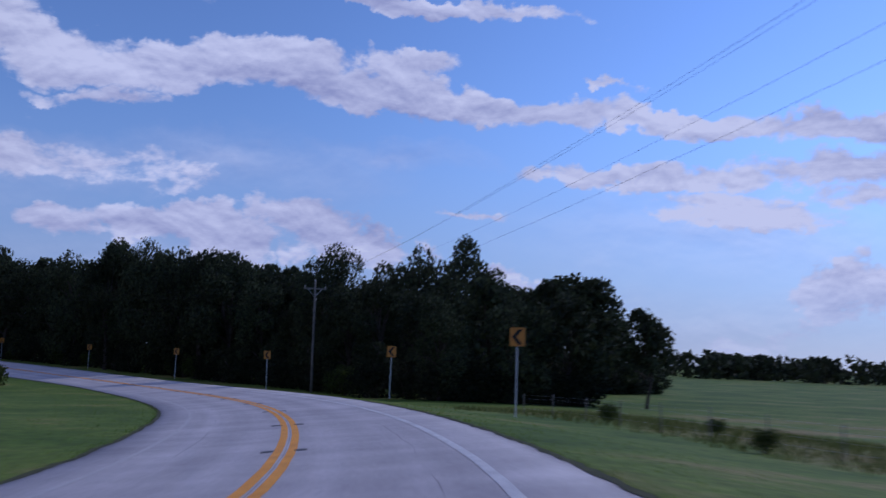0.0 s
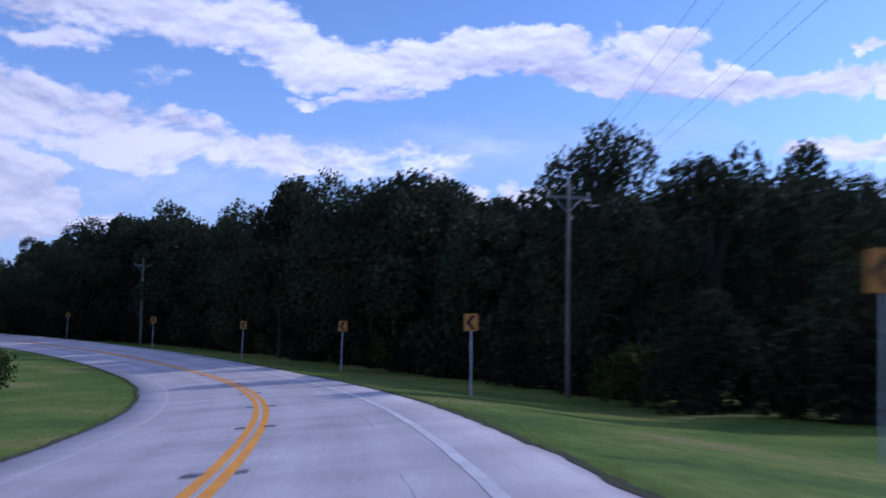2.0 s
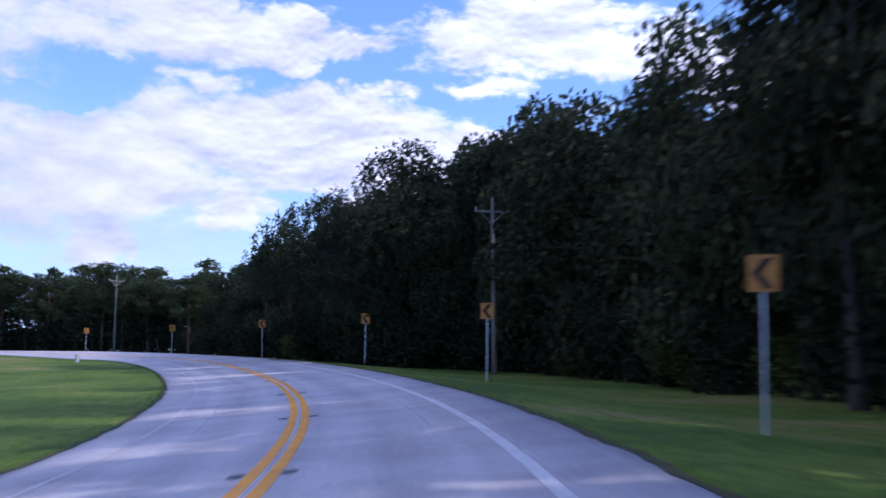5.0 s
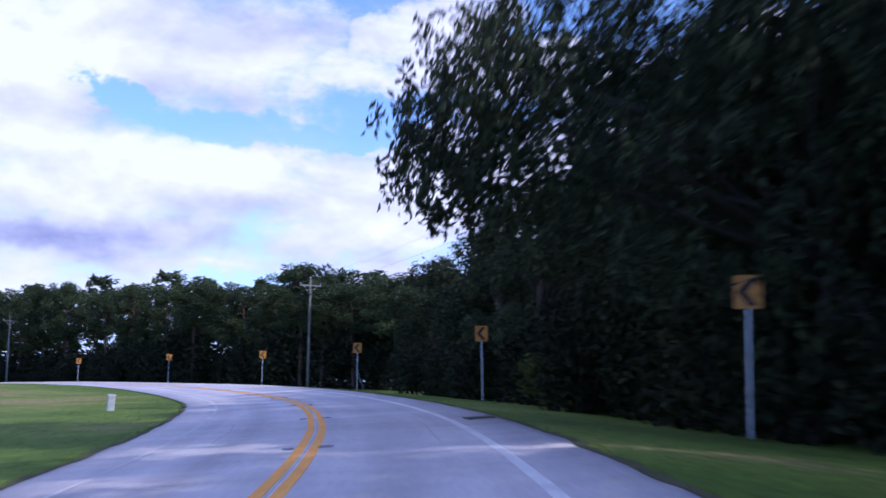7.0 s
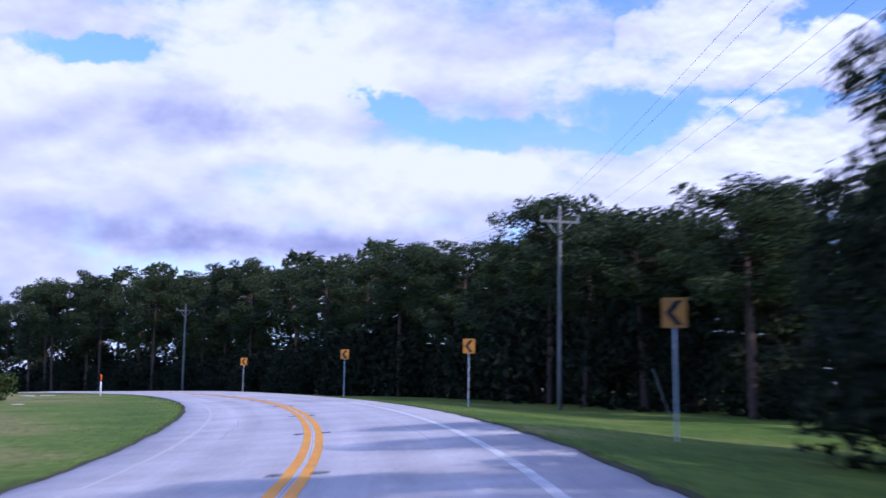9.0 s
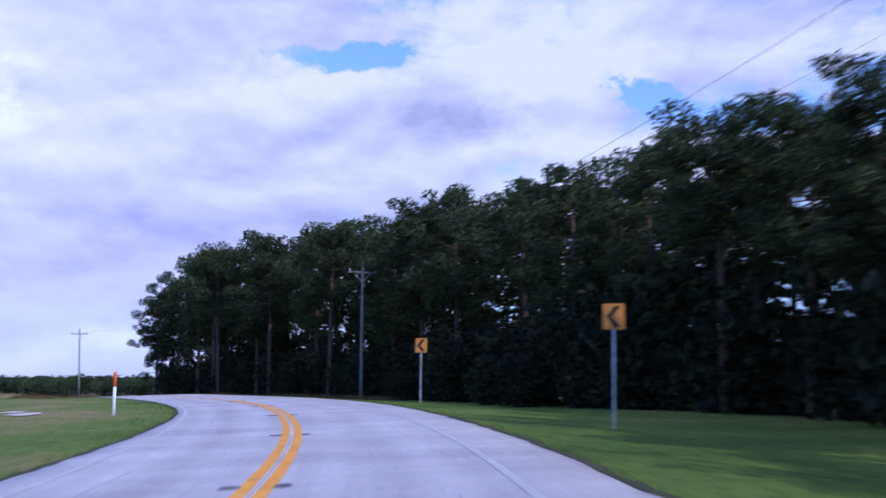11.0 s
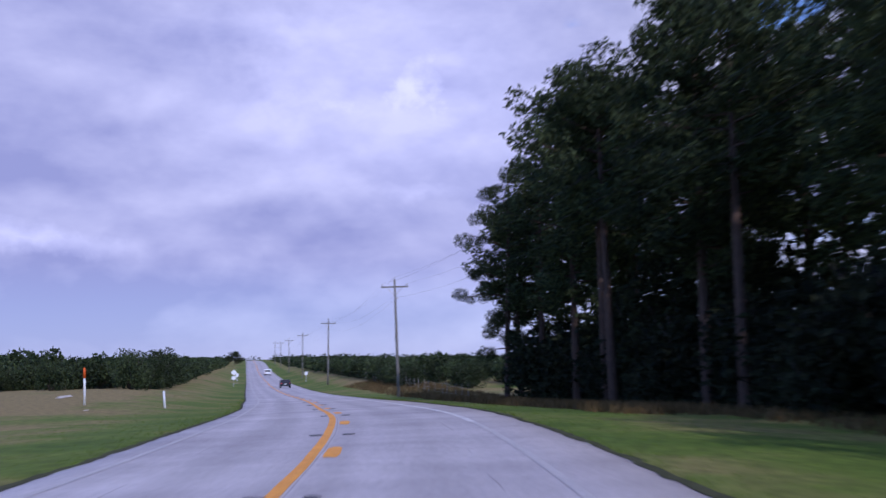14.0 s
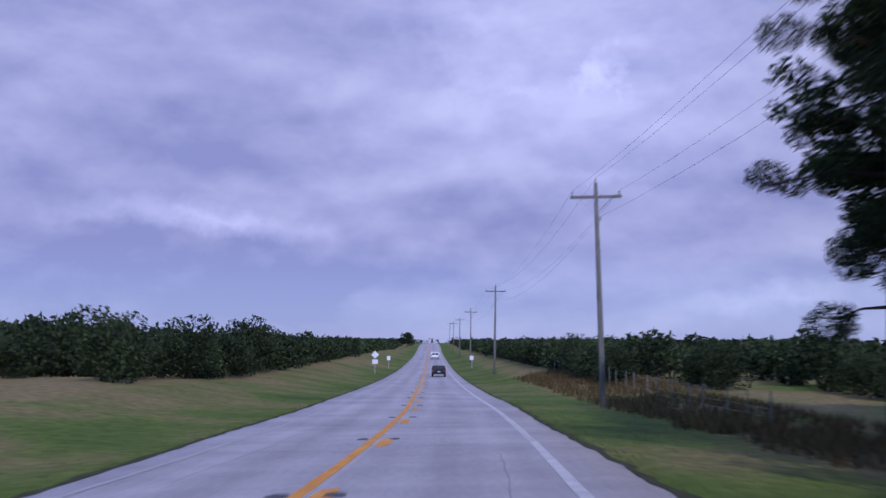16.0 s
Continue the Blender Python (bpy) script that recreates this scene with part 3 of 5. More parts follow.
def part(name, me, parent=None, label=""):
    ob = new(name, me)
    if parent is not None:
        ob.parent = parent
    if label:
        ob["label"] = label
    return ob


def thing(name, label, category, group="", kind=""):
    return tagged(new(name), label, category, group, kind)


def bm_mesh(name, bm, mat, smooth=False):
    me = bpy.data.meshes.new(name)
    bm.to_mesh(me)
    bm.free()
    me.materials.append(mat)
    if smooth:
        me.polygons.foreach_set("use_smooth", [True] * len(me.polygons))
    return me


def box(bm, x0, y0, z0, x1, y1, z1, bevel=0.0):
    r = bmesh.ops.create_cube(bm, size=1.0)
    for v in r["verts"]:
        v.co = Vector(((x0 + x1) / 2 + v.co.x * (x1 - x0), (y0 + y1) / 2 + v.co.y * (y1 - y0), (z0 + z1) / 2 + v.co.z * (z1 - z0)))
    if bevel:
        edges = list({e for v in r["verts"] for e in v.link_edges})
        bmesh.ops.bevel(bm, geom=edges, offset=bevel, segments=2, affect="EDGES")


def tube(verts, faces, path, radii, sides=7):
    """Adds a tapered tube along a path to lists of corners and faces."""
    base = len(verts)
    n = len(path)
    for i, p in enumerate(path):
        p = Vector(p)
        d = Vector(path[min(i + 1, n - 1)]) - Vector(path[max(i - 1, 0)])
        d.normalize()
        u = d.cross(Vector((0.31, 0.95, 0.05)) if abs(d.y) < 0.9 else Vector((1, 0, 0))).normalized()
        w = d.cross(u)
        for k in range(sides):
            c = 2 * math.pi * k / sides
            verts.append(p + (u * math.cos(c) + w * math.sin(c)) * radii[i])
    for i in range(n - 1):
        for k in range(sides):
            a0, b0 = base + i * sides + k, base + i * sides + (k + 1) % sides
            faces.append((a0, b0, b0 + sides, a0 + sides))
    faces.append(tuple(base + k for k in reversed(range(sides))))
    faces.append(tuple(base + (n - 1) * sides + k for k in range(sides)))


def leaves(rng, centres, size, thin=0.5, droop=0.0):
    """Leaf sprays: a bent four-cornered blade at each centre, turned at random."""
    n = len(centres)
    d = rng.normal(size=(n, 3))
    d[:, 2] -= droop
    d /= np.linalg.norm(d, axis=1)[:, None]
    r = rng.normal(size=(n, 3))
    w = np.cross(d, r)
    w /= np.linalg.norm(w, axis=1)[:, None]
    up = np.cross(w, d)
    sz = size * rng.uniform(0.6, 1.35, n)[:, None]
    a0 = centres - d * sz * 0.5
    t = centres + d * sz * 0.5 - up * sz * 0.12
    l = centres + w * sz * thin * 0.5 + up * sz * 0.08
    q = centres - w * sz * thin * 0.5 + up * sz * 0.08
    v = np.stack([a0, l, t, q], 1).reshape(-1, 3)
    f = np.arange(4 * n).reshape(-1, 4)
    return v, f


def quad_mesh(name, v, f, mat):
    me = bpy.data.meshes.new(name)
    me.from_pydata(v.tolist(), [], f.tolist())
    me.materials.append(mat)
    me.update()
    return me


# ---- ground, road and markings ----


def land():
    """The ground: one sheet that follows the road and reaches the horizon."""
    verts, faces = [], []
    right = [-1500, -700, -350, -200, -130, -90, -65, -46, -34, -25, -19, -15, -12, -10, -8.5, -7.2, -6.2, -5.4]
    lats = right + [-4.7, -4.2, 3.5, 4.1, 4.7] + [5.4, 6.2, 7.2, 8.5, 10, 12, 15, 19, 25, 34, 46, 65, 90, 130, 190, 300, 480]
    ss = list(np.arange(-120, 600, 2.5)) + list(np.arange(600, 1300, 12))
    for s in ss:
        x, y, z, b, h = on_line(s)
        for k, lat in enumerate(lats):
            zz = ground_z(s, lat) - (0.02 if abs(lat) < HALF else 0) if abs(lat) > half_at(s, lat) - 0.05 else z - b * lat - 0.12
            far = ease(abs(lat), 150, 700) if lat < 0 else ease(lat, 85, 185)
            low = -1.6 if lat < 0 else -1.6 - 0.0012 * s
            # the sheet stops short of the middle of the curve
            reach = min(lat, 186 + k * 0.5) if 20 < s < 405 else lat
            verts.append((x - math.sin(h) * reach, y + math.cos(h) * reach, zz * (1 - far) + low * far))
    w = len(lats)
    for i in range(len(ss) - 1):
        for k in range(w - 1):
            a0 = i * w + k
            faces.append((a0, a0 + w, a0 + w + 1, a0 + 1))
    # the far country round it
    base = len(verts)
    rings = [(60, -6.0), (500, -6.0), (1200, -4.0), (2600, -3.0), (4300, -3.0)]
    for r, z in rings:
        for k in range(48):
            c = 2 * math.pi * k / 48
            verts.append((-150 + r * math.cos(c), 20 + r * math.sin(c), z))
    for i in range(len(rings) - 1):
        for k in range(48):
            a0, b0 = base + i * 48 + k, base + i * 48 + (k + 1) % 48
            faces.append((a0, b0, b0 + 48, a0 + 48))
    faces.append(tuple(base + k for k in range(48)))
    me = mesh_of("ground", verts, faces, MAT_GRASS, True)
    dry = me.attributes.new("dry", "FLOAT", "POINT")
    vals = np.zeros(len(verts))
    for i, s in enumerate(ss):
        for k, lat in enumerate(lats):
            d = abs(lat)
            q = 0.0
            if lat > 0:
                q = 0.035 * ease(s, 310, 350) + 0.07 * ease(s, 392, 415) * ease(d, 6.5, 9.0) + 0.11 * ease(s, 220, 270) * (1 - ease(s, 385, 415)) * ease(d, 6.5, 10.0) + 0.05 * ease(s, 400, 420) * ease(d, 8, 11) + 0.17 * ease(s, 412, 430) * ease(d, 12.0, 15.5)
            else:
                q = 0.035 * ease(s, 340, 390) + 0.13 * (1 - ease(s, 70, 90)) * ease(d, 14, 18) + 0.13 * ease(s, 398, 420) * ease(d, 8.3, 9.6)
            vals[i * w + k] = q
    dry.data.foreach_set("value", vals)
    return tagged(new("ground", me), "mown green grass verge and field with dry patches", "grass", kind="structure")


land()


def road_sheet():
    verts, faces, flat = [], [], []
    ss = np.concatenate([np.arange(-120, 560, 0.8), np.arange(560, 1290, 8)])
    for s in ss:
        x, y, z, b, h = on_line(s)
        wob = 0.10 * noise.noise(Vector((s * 0.35, 1.0, 0))) + 0.05 * noise.noise(Vector((s * 1.9, 4.0, 0)))
        wob2 = 0.10 * noise.noise(Vector((s * 0.35, 9.0, 0))) + 0.05 * noise.noise(Vector((s * 1.9, 14.0, 0)))
        for lat, dz in ((-half_at(s, -1) - 0.12 + wob, -0.2), (-half_at(s, -1) + wob, -0.005), (-LANE, 0.0), (0, 0.012), (LANE, 0.0), (half_at(s, 1) + wob2, -0.005), (half_at(s, 1) + 0.12 + wob2, -0.2)):
            verts.append((x - math.sin(h) * lat, y + math.cos(h) * lat, z - b * lat + dz))
            flat.append((lat, s))
    for i in range(len(ss) - 1):
        for k in range(6):
            a0 = i * 7 + k
            faces.append((a0, a0 + 7, a0 + 8, a0 + 1))
    me = mesh_of("road", verts, faces, MAT_ROAD, True)
    idx = np.empty(len(me.loops), dtype=np.int32)
    me.loops.foreach_get("vertex_index", idx)
    me.uv_layers.new(name="along").data.foreach_set("uv", np.array(flat)[idx].ravel())
    road = tagged(new("road", me), "curving two-lane road of pale worn grey asphalt", "road", kind="structure")

    def painted(name, s0, s1, lat, width, mat, label, worn=0.0, step=1.0):
        v, f = [], []
        ss = np.arange(s0, s1 + 0.01, step)
        for s in ss:
            x, y, z, b, h = on_line(s)
            e1 = 0.02 * noise.noise(Vector((s * 2.3, lat, 0)))
            for l in (lat - width / 2 + e1, lat + width / 2 + e1):
                v.append((x - math.sin(h) * l, y + math.cos(h) * l, z - b * l + 0.012 * (1 - abs(l) / LANE) + 0.006))
        for i in range(len(ss) - 1):
            f.append((2 * i, 2 * i + 2, 2 * i + 3, 2 * i + 1))
        return part(name, mesh_of(name, v, f, mat), road, label)

    painted("edge_line", -120, 298, -LANE, 0.19, MAT_WHITE, "worn white edge line")
    painted("edge_line", 298, 396, -LANE, 0.15, MAT_FADED, "faded white edge line")
    painted("edge_line", 396, 1280, -LANE, 0.19, MAT_WHITE, "worn white edge line")
    painted("edge_line", -120, 1280, LANE, 0.14, MAT_FADED, "faded white edge line")
    painted("centre_line", -120, 1280, 0.155, 0.20, MAT_YELLOW, "solid orange-yellow line")
    painted("centre_line", -120, 356, -0.155, 0.20, MAT_YELLOW, "solid orange-yellow line")
    # short worn dashes beside it, rounded by wear
    r = random.Random(12)
    s = 357.5
    while s < 900:
        v, f = [], []
        n, ln, wd = 14, r.uniform(1.15, 1.5), r.uniform(0.13, 0.17)
        for k in range(n):
            c = 2 * math.pi * k / n
            q = r.uniform(0.88, 1.08)
            du = ln * q * math.copysign(abs(math.cos(c)) ** 0.6, math.cos(c))
            l = -0.20 + wd * q * math.copysign(abs(math.sin(c)) ** 0.6, math.sin(c))
            x, y, z, b, h = on_line(s + du)
            v.append((x - math.sin(h) * l, y + math.cos(h) * l, z - b * l + 0.019))
        f.append(tuple(range(n)))
        part("centre_dash", mesh_of("centre_dash", v, f, MAT_YELLOW), road, "short worn yellow dash")
        s += r.uniform(9.6, 11.2) if s < 560 else 24.0
    # black bitumen pads of the lost reflectors, two by two
    rng = random.Random(8)
    places = [0.2, 12.3, 24.5, 36.0, 48.4, 60.4, 71.4, 82.4, 93.4, 104.4] + [115.4 + 12.05 * k for k in range(38)]
    for s in places:
        for lat in (0.40, -0.36):
            n = 11
            ex, ey = rng.uniform(0.16, 0.24), rng.uniform(0.12, 0.17)
            x, y, z, b, h = on_line(s)
            ring = []
            for k in range(n):
                c = 2 * math.pi * k / n
                ring.append((ex * math.cos(c) * rng.uniform(0.75, 1.2), ey * math.sin(c) * rng.uniform(0.75, 1.2)))
            cs, sn = math.cos(h), math.sin(h)
            v = [(x + cs * p - sn * (lat + q), y + sn * p + cs * (lat + q), z - b * (lat + q) + 0.026) for p, q in ring]
            v += [(x + cs * p * 1.1 - sn * (lat + q * 1.1), y + sn * p * 1.1 + cs * (lat + q * 1.1), z - b * (lat + q) + 0.012) for p, q in ring]
            f = [tuple(range(n))] + [(k, k + n, (k + 1) % n + n, (k + 1) % n) for k in range(n)]
            part("marker_pad", mesh_of("marker_pad", v, f, MAT_PATCH), road, "black bitumen pad")


road_sheet()

MAT_VERGE_RIM = noisy(material("dark_verge_rim", (0.04, 0.035, 0.025), 0.95), [(0.3, (0.030, 0.034, 0.016)), (0.55, (0.060, 0.062, 0.030)), (0.75, (0.095, 0.10, 0.045))], 3.0, 8.0, 0.7, 0.4)


def verge_rim(side):
    """The dark uneven rim where the asphalt ends."""
    r = random.Random(30 + side)
    v, f = [], []
    ss = np.arange(-20, 620, 0.6)
    for s in ss:
        x, y, z, b, h = on_line(s)
        wob = 0.10 * noise.noise(Vector((s * 0.35, 1.0 if side < 0 else 9.0, 0))) + 0.05 * noise.noise(Vector((s * 1.9, 4.0 if side < 0 else 14.0, 0)))
        rim = half_at(s, side) + (-wob if side < 0 else wob)
        for lat in (side * (rim - r.uniform(0.0, 0.09)), side * (rim + r.uniform(0.04, 0.19))):
            on_road = abs(lat) <= rim
            zz = z - b * lat + 0.004 if on_road else max(ground_z(s, lat) + 0.015, z - b * lat - 0.03)
            v.append((x - math.sin(h) * lat, y + math.cos(h) * lat, zz))
    for i in range(len(ss) - 1):
        q = (2 * i, 2 * i + 2, 2 * i + 3, 2 * i + 1)
        f.append(q if side > 0 else q[::-1])
    tagged(new("verge_edge_strip", mesh_of("verge_edge_strip", v, f, MAT_VERGE_RIM, True)), "dark rim along the edge of the asphalt", "soil", kind="structure")


verge_rim(-1)
verge_rim(1)

# ---- trees ----


def broadleaf(seed, height, radius, low, count, size=0.55, mat=None, thin=0.62, droop=0.35, boughs=(), clump=0):
    """A broad-leaved tree: trunk with limbs, and a crown of leaf sprays in uneven lobes."""
    rng = np.random.default_rng(seed)
    v, f = [], []
    lean = rng.normal(0, 0.35, 2)
    fork = height * rng.uniform(0.28, 0.4)
    tr = 0.018 * height + 0.05
    tube(v, f, [(0, 0, -0.3), (0.02, 0, 0.4), (lean[0] * 0.4, lean[1] * 0.4, fork * 0.6), (lean[0], lean[1], fork), (lean[0] * 1.3, lean[1] * 1.3, height * 0.8)],
         [tr * 1.5, tr * 1.1, tr * 0.9, tr * 0.75, tr * 0.15], 9)
    lobes = []
    for k in range(rng.integers(16, 22)):
        c = 2 * math.pi * (k * 0.618 + rng.uniform(-0.1, 0.1))
        hz = low + (height - low) * rng.uniform(0.05, 0.93) ** 0.9
        rel = (hz - low) / (height - low)
        env = radius * math.sqrt(max(0.05, 1 - (1.75 * (rel - 0.42)) ** 2 * 0.95))
        rr = env * rng.uniform(0.45, 0.85)
        p = np.array([rr * math.cos(c), rr * math.sin(c), hz])
        lobes.append((p, radius * rng.uniform(0.26, 0.44)))
        start = (lean[0], lean[1], min(hz * 0.8, fork * rng.uniform(0.8, 1.5)))
        mid = (p[0] * 0.5, p[1] * 0.5, (start[2] + hz) / 2 + 0.5)
        tube(v, f, [start, mid, tuple(p)], [tr * 0.4, tr * 0.25, tr * 0.07], 5)
    lobes.append((np.array([lean[0], lean[1], height - radius * 0.35]), radius * 0.38))
    for x, y, z, r in boughs:
        lobes.append((np.array([x, y, z]), r))
        tube(v, f, [(lean[0], lean[1], fork), (x * 0.55, y * 0.55, z * 0.75 + fork * 0.35), (x, y, z)], [tr * 0.5, tr * 0.3, tr * 0.06], 6)
    wsum = np.array([r ** 2 * (2.2 if i >= len(lobes) - len(boughs) else 1) for i, (_, r) in enumerate(lobes)])
    pick = rng.choice(len(lobes), count, p=wsum / wsum.sum())
    dirs = rng.normal(size=(count, 3))
    dirs /= np.linalg.norm(dirs, axis=1)[:, None]
    rad = rng.uniform(0.35, 1.0, count) ** 0.45
    ctr = np.array([lobes[i][0] for i in pick])
    rs = np.array([lobes[i][1] for i in pick])
    pos = ctr + dirs * (rs * rad * rng.uniform(0.85, 1.25, count))[:, None] * np.array([1, 1, 0.8])
    if clump:
        # hanging twigs: the leaves gather in tassels
        pos = pos[rng.integers(0, count // clump, count)] + rng.normal(0, 1, (count, 3)) * np.array([0.13, 0.13, 0.26]) - np.array([0, 0, 0.2])
    lv, lf = leaves(rng, pos, size, thin, droop)
    return (mesh_of("trunk", v, f, MAT_BARK, True), quad_mesh("crown", lv, lf, mat or MAT_OAK))


def pine(seed, height, count, first=0.35, size=0.6, reach=3.0, limbs=36, blade=0.17, tuft=(0.6, 1.05), sag=0.0):
    """A tall pine: bare straight trunk, level limbs, a rounded crown of needle tufts with gaps."""
    rng = np.random.default_rng(seed)
    v, f = [], []
    tr = 0.010 * height + 0.04
    bend = rng.normal(0, 0.35, 2)
    tube(v, f, [(0, 0, -0.3), (0, 0, 0.5), (bend[0] * 0.5, bend[1] * 0.5, height * 0.5), (bend[0], bend[1], height * 0.97)], [tr * 1.35, tr * 1.1, tr * 0.8, tr * 0.2], 9)
    tufts = []
    for k in range(limbs):
        rel = first + (0.985 - first) * (k + rng.uniform(0, 1)) / limbs
        hz = height * rel
        c = k * 2.4 + rng.uniform(-0.5, 0.5)
        dome = math.sqrt(max(0.05, 1 - max(0.0, (rel - 0.62) / 0.385) ** 2)) * (0.55 + 0.45 * min(1.0, (rel - first) / 0.25))
        ln = reach * rng.uniform(0.6, 1.12) * dome
        b0 = np.array([bend[0] * rel, bend[1] * rel, hz])
        rise = rng.uniform(-0.1, 0.35) + 0.7 * max(0.0, rel - 0.6) / 0.4 - sag * rng.uniform(0.3, 1.0)
        tip = b0 + np.array([ln * math.cos(c), ln * math.sin(c), ln * rise])
        mid = (b0 + tip) / 2 + np.array([0, 0, 0.08 * ln * (1 if sag else -0.4)])
        tube(v, f, [tuple(b0), tuple(mid), tuple(tip)], [tr * 0.3, tr * 0.18, tr * 0.06], 4)
        for u in (1.0, 0.74, 0.5)[: 3 if ln > 2.0 else (2 if ln > 1.1 else 1)]:
            p = b0 + (tip - b0) * u + rng.normal(0, 0.2, 3)
            tufts.append((p, rng.uniform(*tuft) * (1.0 if u > 0.6 else 0.75)))
    tufts.append((np.array([bend[0], bend[1], height]), tuft[1]))
    wsum = np.array([r ** 2 for _, r in tufts])
    pick = rng.choice(len(tufts), count, p=wsum / wsum.sum())
    dirs = rng.normal(size=(count, 3))
    dirs /= np.linalg.norm(dirs, axis=1)[:, None]
    pos = np.array([tufts[i][0] for i in pick]) + dirs * (np.array([tufts[i][1] for i in pick]) * rng.uniform(0.2, 1, count) ** 0.5)[:, None] * np.array([1, 1, 0.8])
    lv, lf = leaves(rng, pos, size, blade, -0.25)
    return (mesh_of("trunk", v, f, MAT_PINEBARK, True), quad_mesh("crown", lv, lf, MAT_PINE))


def bush(seed, height, radius, count, size, mat):
    rng = np.random.default_rng(seed)
    v, f = [], []
    stems = []
    for k in range(6):
        c = k * 1.05 + rng.uniform(-0.3, 0.3)
        tip = (radius * 0.6 * math.cos(c), radius * 0.6 * math.sin(c), height * rng.uniform(0.55, 0.85))
        tube(v, f, [(0.1 * math.cos(c), 0.1 * math.sin(c), -0.15), (tip[0] * 0.5, tip[1] * 0.5, tip[2] * 0.6), tip], [0.06, 0.04, 0.015], 5)
    lob = [(np.array([radius * 0.62 * math.cos(k * 2.4) * rng.uniform(0.3, 1), radius * 0.62 * math.sin(k * 2.4) * rng.uniform(0.3, 1), height * rng.uniform(0.22, 0.8)]),
            radius * rng.uniform(0.32, 0.5)) for k in range(12)]
    pick = rng.integers(0, len(lob), count)
    dirs = rng.normal(size=(count, 3))
    dirs /= np.linalg.norm(dirs, axis=1)[:, None]
    pos = np.array([lob[i][0] for i in pick]) + dirs * (np.array([lob[i][1] for i in pick]) * rng.uniform(0.4, 1.2, count) ** 0.5)[:, None]
    pos[:, 2] = np.clip(pos[:, 2], 0.03, height * 1.1)
    lv, lf = leaves(rng, pos, size, 0.6, 0.2)
    return (mesh_of("stem", v, f, MAT_BARK, True), quad_mesh("foliage", lv, lf, mat))


def plant(name, meshes, label, category, group, pos, turn, scale, names=("trunk", "crown")):
    ob = thing(name, label, category, group)
    for nm, me in zip(names, meshes):
        part(nm, me, ob)
    ob.matrix_basis = Matrix.LocRotScale(pos, Euler((0, 0, turn)), scale)
    return ob


OAKS = [broadleaf(11, 10.0, 3.9, 1.0, 6200, 0.33), broadleaf(12, 10.0, 3.4, 1.4, 5600, 0.33), broadleaf(13, 10.0, 4.5, 1.0, 6600, 0.33), broadleaf(14, 10.0, 3.1, 2.0, 5400, 0.32)]
OAKS_MID = [broadleaf(17, 10.0, 3.9, 1.4, 3300, 0.44), broadleaf(18, 10.0, 4.3, 1.4, 3600, 0.44), broadleaf(19, 10.0, 3.3, 1.8, 3000, 0.43)]
OAKS_NEAR = [broadleaf(23, 10.0, 4.0, 0.8, 12500, 0.25), broadleaf(24, 10.0, 3.7, 0.8, 12000, 0.25)]
GREAT = broadleaf(15, 12.4, 8.6, 5.4, 44000, 0.28, thin=0.38, droop=1.3, clump=16,
                  boughs=((0.5, 9.6, 6.9, 1.5), (-0.5, 9.2, 8.2, 2.0), (1.0, 8.2, 9.6, 2.3), (-1.5, 7.4, 7.4, 2.0), (-2.5, 8.8, 9.0, 1.8), (2.5, 8.6, 7.8, 1.7), (0, 6.5, 10.6, 2.3)))
FULL = broadleaf(16, 11.5, 5.8, 0.2, 10000, 0.56)
OAKS_BACK = [broadleaf(21, 10.0, 4.2, 1.6, 1500, 0.74), broadleaf(22, 10.0, 3.6, 2.0, 1400, 0.74)]
PINES = [pine(31, 18.0, 8600, 0.42, 0.42, 3.8, 30, 0.34, tuft=(0.75, 1.25)), pine(32, 18.0, 8200, 0.52, 0.42, 4.2, 26, 0.34, tuft=(0.8, 1.3)), pine(33, 18.0, 9000, 0.34, 0.42, 3.7, 32, 0.34, tuft=(0.75, 1.2)),
         pine(34, 18.0, 8000, 0.60, 0.42, 4.5, 24, 0.34, tuft=(0.85, 1.35))]
PINES_MID = [pine(35, 18.0, 3400, 0.40, 0.62, 3.8, 30, 0.34, tuft=(0.8, 1.3)), pine(36, 18.0, 3200, 0.5, 0.62, 4.2, 28, 0.34, tuft=(0.8, 1.3))]
PINES_BACK = [pine(41, 18.0, 1100, 0.34, 1.0, blade=0.36), pine(42, 18.0, 1100, 0.44, 1.0, blade=0.36)]
LAST_PINE = pine(37, 17.2, 24000, 0.20, 0.28, 3.5, limbs=30, blade=0.16, tuft=(0.45, 0.85), sag=0.25)
# the first and last carry the shade-darkened leaves
BUSHES = [bush(51, 3.2, 2.4, 1450, 0.32, MAT_SHRUB_SHADED), bush(52, 2.6, 2.0, 1350, 0.28, MAT_VINE), bush(53, 4.2, 2.6, 1550, 0.33, MAT_SHRUB_SHADED)]
CITRUS = [bush(61, 4.0, 2.5, 2600, 0.25, MAT_CITRUS), bush(62, 3.6, 2.3, 2400, 0.25, MAT_CITRUS), bush(63, 4.3, 2.6, 2700, 0.25, MAT_CITRUS)]
CITRUS_MID = [bush(64, 4.0, 2.5, 620, 0.5, MAT_CITRUS), bush(65, 3.7, 2.4, 600, 0.5, MAT_CITRUS)]
CITRUS_FAR = [bush(71, 4.0, 2.6, 80, 1.3, MAT_CITRUS), bush(72, 3.7, 2.5, 80, 1.3, MAT_CITRUS)]

